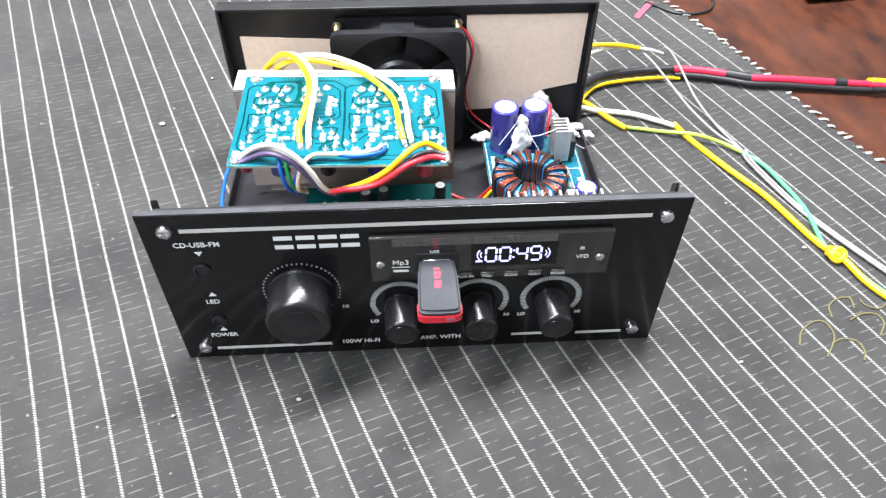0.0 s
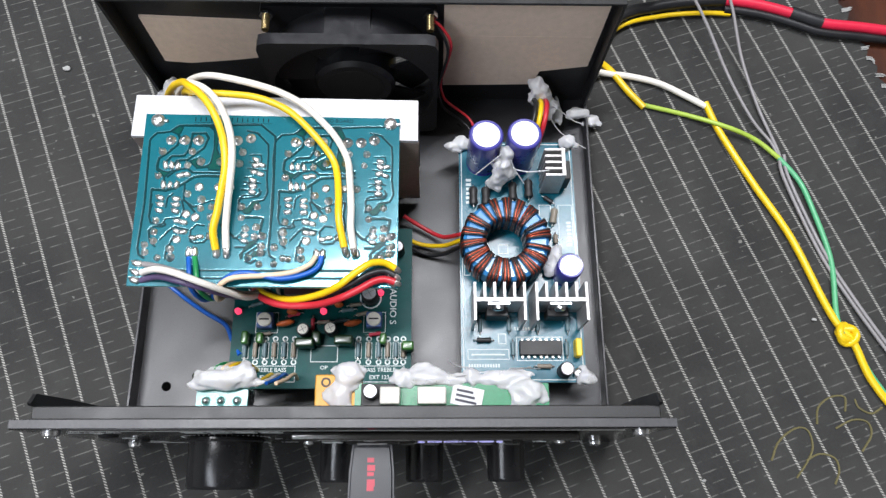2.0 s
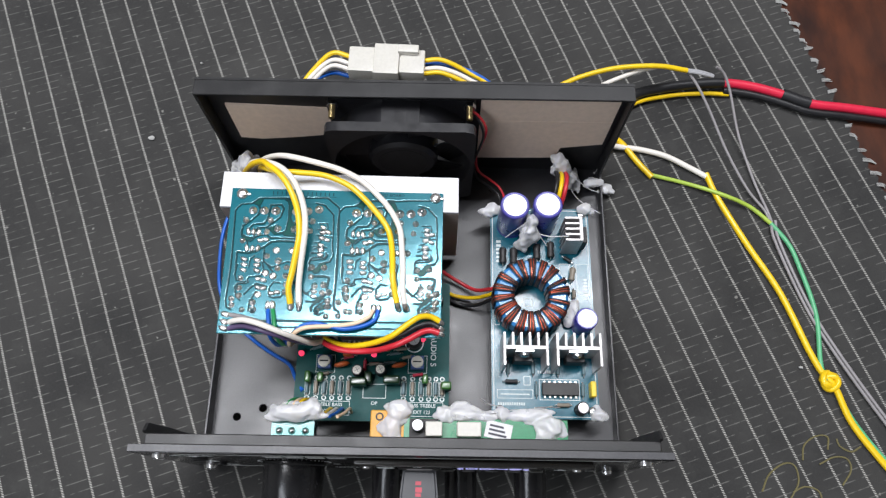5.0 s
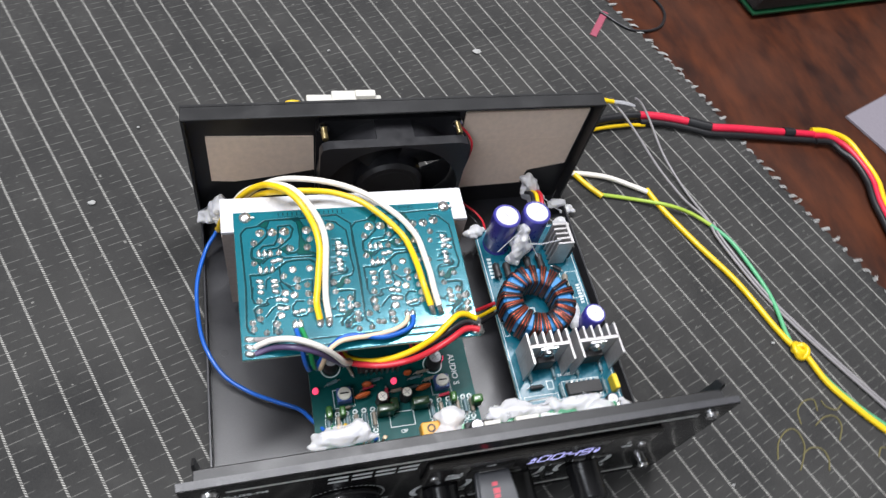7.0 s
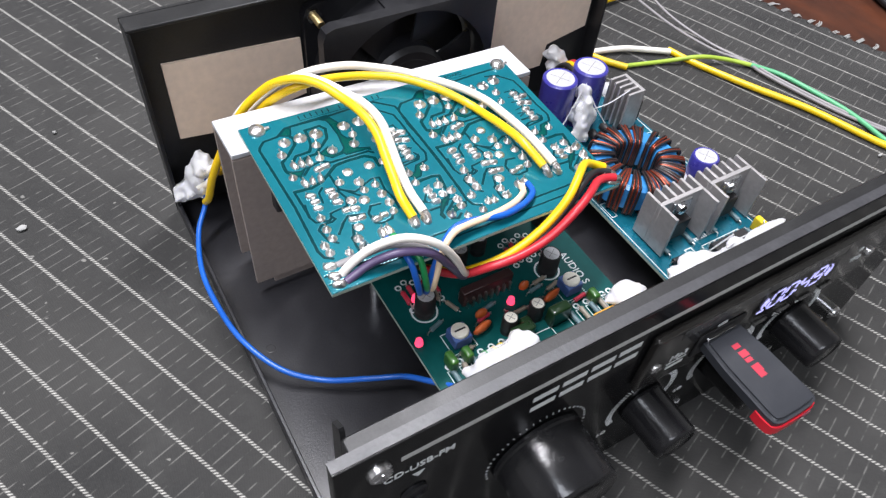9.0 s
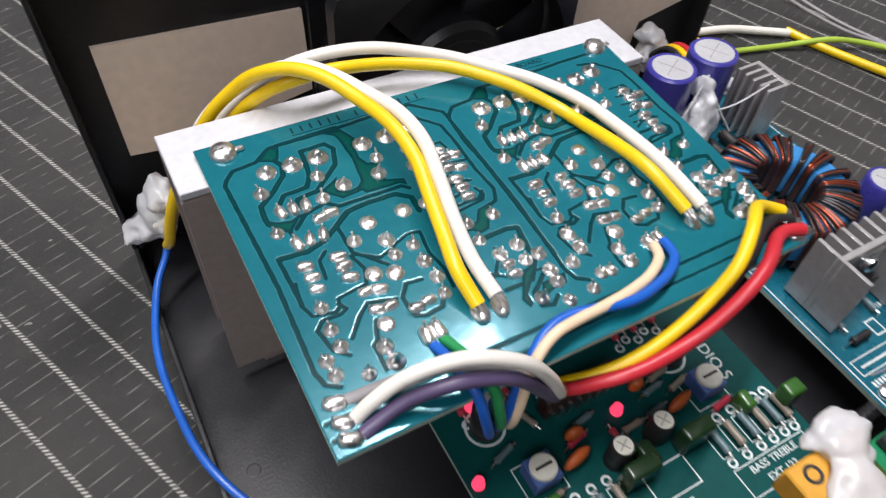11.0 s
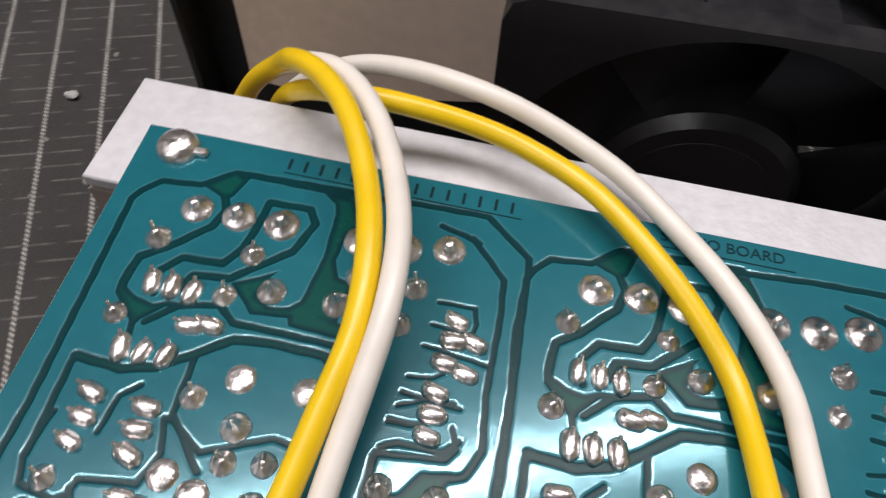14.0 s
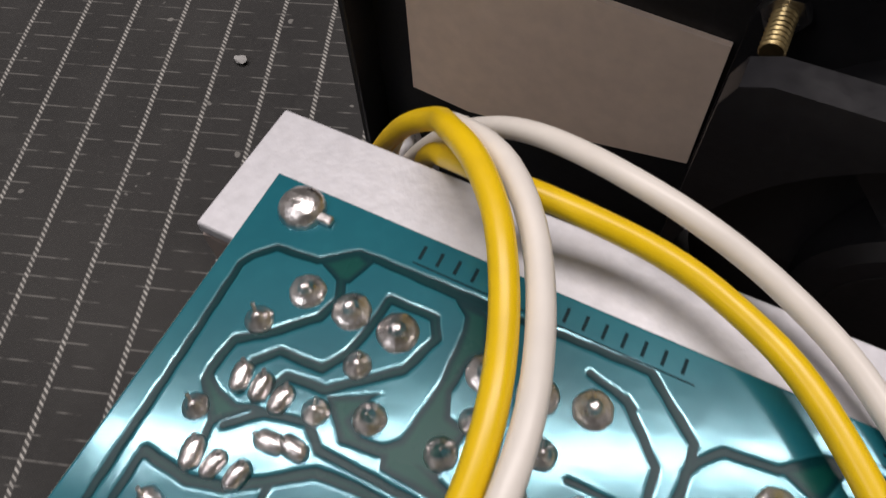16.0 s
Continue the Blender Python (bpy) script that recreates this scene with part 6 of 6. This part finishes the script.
for k, (mm, nm, dy, dz) in enumerate(((YELLOW, "yellow_wire", 5, 4), (WHITE_W, "white_wire", 1, 2), (WHITE_W, "white_wire", -4, 3), (BLUE_W, "blue_wire", -5, -3))):
    wire(nm, [(-44, 244 + dy, 25 + dz), (-56, 246 + dy, 26 + dz), (-68, 238 + dy, 24), (-78, 224 + dy, 20), (-86, 206, 18 + dz), (-90, 188, 24)], 1.5, mm, LOOM)
for k, (mm, nm, dy, dz) in enumerate(((YELLOW, "yellow_wire", 4, 4), (YELLOW, "yellow_wire", -5, 3), (WHITE_W, "white_wire", -1, 2), (BLUE_W, "blue_wire", 5, -2))):
    wire(nm, [(2, 243 + dy, 25 + dz), (14, 243 + dy, 26 + dz), (30, 238 + dy, 25), (48, 228 + dy, 20), (60, 210, 14), (66, 190, 12)], 1.5, mm, LOOM)
wire("yellow_wire", [(188 - 18, 243.6, 28), (150, 244.5, 31), (122, 242, 31), (96, 236, 26), (74, 224, 20), (66, 205, 14), (64, 189, 12)], 1.6, YELLOW, LOOM, 18)
wire("white_wire", [(158, 247, 27), (150, 246, 28), (130, 240, 26), (106, 229, 20), (96, 208, 14), (92, 189, 12)], 1.4, WHITE_W, LOOM, 4)

# power cable in lengths of heat-shrink
cable = thing("power_cable", "red and black power cable with black tape bands", "cable")
ROUTE = spline([(112, 189, 14), (120, 214, 12), (140, 236, 8), (162, 243.5, 6.5), (182, 247, 6), (202, 248.3, 6), (220, 246, 6), (240, 240, 6), (257, 233.4, 6), (280, 230.6, 6), (314, 226.4, 5), (345, 222, 5)], 4)


def stretch(x0, x1):
    return [p for p in ROUTE if x0 <= p.x <= x1]


for nm, mm, x0, x1, r in (("dark_sleeve", BLACK_W, 100, 204, 3.3), ("red_sleeve", CABLE_RED, 201, 243, 3.0), ("tape_band", BLACK_W, 240, 258, 3.9), ("red_sleeve", CABLE_RED, 255, 321, 3.0), ("tape_band", BLACK_W, 317, 330, 3.8), ("red_sleeve", CABLE_RED, 327, 350, 2.6)):
    bm = B()
    sweep(bm, [p + Vector((0, 1.2, 0)) for p in stretch(x0, x1)], r, 12, 4, smooth=False)
    part(nm, bm, mm, cable)
bm = B()
sweep(bm, [p + Vector((0, -3.4, -2.4)) for p in stretch(200, 350)], 2.4, 10, 4, smooth=False)
part("black_core", bm, BLACK_W, cable)
for mm, nm, dy, dz in ((CABLE_RED, "red_core", 0, 0), (YELLOW, "yellow_core", 4.4, 1), (BLACK_W, "black_core", -5, -1)):
    bm = B()
    sweep(bm, [(344, 222 + dy, 5 + dz), (357, 220 + dy, 5 + dz), (368 + dy, 211 + dy, 4 + dz), (373 + dy, 196, 3.5), (374 + dy, 176, 3), (368 + dy, 150, 2.4), (366 + dy, 90, 2.4), (390, 20, 2.4)], 2.3, 10)
    part(nm, bm, mm, cable)
wire("yellow_wire", [(113, 189, 8), (124, 214, 4), (140, 233, 3.4), (165, 240.6, 3), (190, 243, 3), (206, 243, 2.2)], 1.4, YELLOW, "yellow insulated wire beside the dark power cable")

# loose wires on the cloth
wire("yellow_wire", [(112, 189.5, 15), (122, 206, 8), (131, 204, 4), (141, 191, 2.4), (149.4, 180.8, 2.0)], 1.9, YELLOW, "printed yellow wire stub lying on the dark cloth")
wire("white_wire", [(112, 189, 12), (121, 200, 7), (130, 201, 4), (143, 200, 3), (159, 195.6, 3), (174, 187.6, 2.6), (184, 181.6, 2.4)], 1.8, WHITE_W, "white insulated wire lying on the dark cloth")
wire("yellow_wire", [(184, 183.6, 2.6), (190, 166, 2.2), (204, 136, 2), (220, 104.6, 2), (232, 69, 2), (237.5, 56, 2.4), (243, 48, 2.6), (249, 29, 2), (262, 8, 2), (280, -16, 2), (300, -50, 2)], 1.9, YELLOW, "bright yellow wire lying on the dark cloth")
wire("lime_wire", [(149, 182.4, 2), (174, 175.8, 2), (193, 167.4, 5), (209, 160.6, 3), (221, 150, 2)], 1.3, LIME_W, "faded lime wire lying on the dark cloth")
wire("green_wire", [(221, 150, 2), (229.6, 137, 2), (234, 122.6, 2), (239.4, 92, 2), (237, 63, 2.4), (238, 52, 3)], 1.4, SEA_W, "sea green wire lying on the dark cloth")
bm = B()
for k in range(3):
    sweep(bm, [(240 + 4.2 * math.cos(a), 52 + (2.8 + k) * math.sin(a), 3.4 + 1.2 * math.sin(2 * a + k)) for a in (k * 0.7 + 0.5 * q for q in range(12))], 1.8, 10)
thing("wire_knot", "yellow wire knotted round a green one on the cloth", "wire", bm=bm, material=YELLOW)
wire("green_wire", [(243, 48, 2.6), (250, 30, 2.2), (263, 10, 2.2), (282, -13, 2.2), (302, -47, 2.2)], 1.3, SEA_W, "sea green wire lying beside a yellow one")
for o, mm in ((0, GREY_W), (2.6, GREY_W)):
    wire("grey_wire", [(221.5 + o, 152, 2), (222 + o, 138, 2), (234 + o, 97, 1.6), (246.5 + o, 69, 1.6), (262 + o, 40, 1.6), (276 + o, 16, 1.6), (300 + o, -25, 1.6)], 0.95, mm, "thin grey wire lying on the dark cloth")
wire("grey_wire", [(172, 244, 25), (178, 236, 22), (186, 222, 16), (197, 197, 8), (209, 173, 3), (219, 158, 1.6), (221.5, 146, 1.6)], 0.85, GREY_W, "thin grey wire hanging from the loom to the cloth")
wire("grey_wire", [(190, 248, 26), (196, 246, 22), (201, 236, 16), (207, 210, 6), (214, 181, 2), (221, 156, 1.6), (222.5, 146, 1.6)], 0.85, GREY_W, "thin grey wire hanging from the loom to the cloth")

# ---- things at the far side of the table ----
bm = B()
box(bm, 0, 150, 0, 120, -1.1, 1.2, 0.3, turn=Matrix.Translation((392, 244, 0)) @ Matrix.Rotation(radians(-68), 4, "Z") @ Matrix.Translation((0, 0, 0)))
thing("paper_sheet", "lilac-grey card sheet lying on the wooden table", "paper", bm=bm, material=PAPER, smooth=0)
spare = thing("spare_circuit_board", "dark green bare circuit board lying on the wooden table", "circuit board")
SM = Matrix.Translation((362, 352, 0)) @ Matrix.Rotation(radians(8), 4, "Z")
bm = B()
box(bm, 0, 190, 12, 120, 3, 4.6, turn=SM)
part("board", bm, SPARE_GREEN, spare)
bm = B()
box(bm, 2, 186, 15, 110, 4.7, 24, 2, turn=SM)
part("parts_block", bm, IC_BLACK, spare)
for x in (8, 180):
    bm = B()
    box(bm, x - 4, x + 4, 20, 110, -1.15, 3, turn=SM)
    part("foot", bm, BLACK_COAT, spare)
bm = B()
box(bm, -2.8, 2.8, -18, 18, -0.1, 0.9, 0.2, turn=Matrix.Translation((209, 358, 0)) @ Matrix.Rotation(radians(-36), 4, "Z"))
thing("tape_strip", "pink tape strip lying at the cloth's edge", "tape", bm=bm, material=PINK, smooth=0)
wire("black_wire", [(214, 372, 1.4), (236, 350, 0.6), (262, 352, 0.4), (276, 372, 0.4), (270, 396, 0.4), (250, 404, 1)], 1.2, BLACK_W, "thin black wire loop on the wooden table")
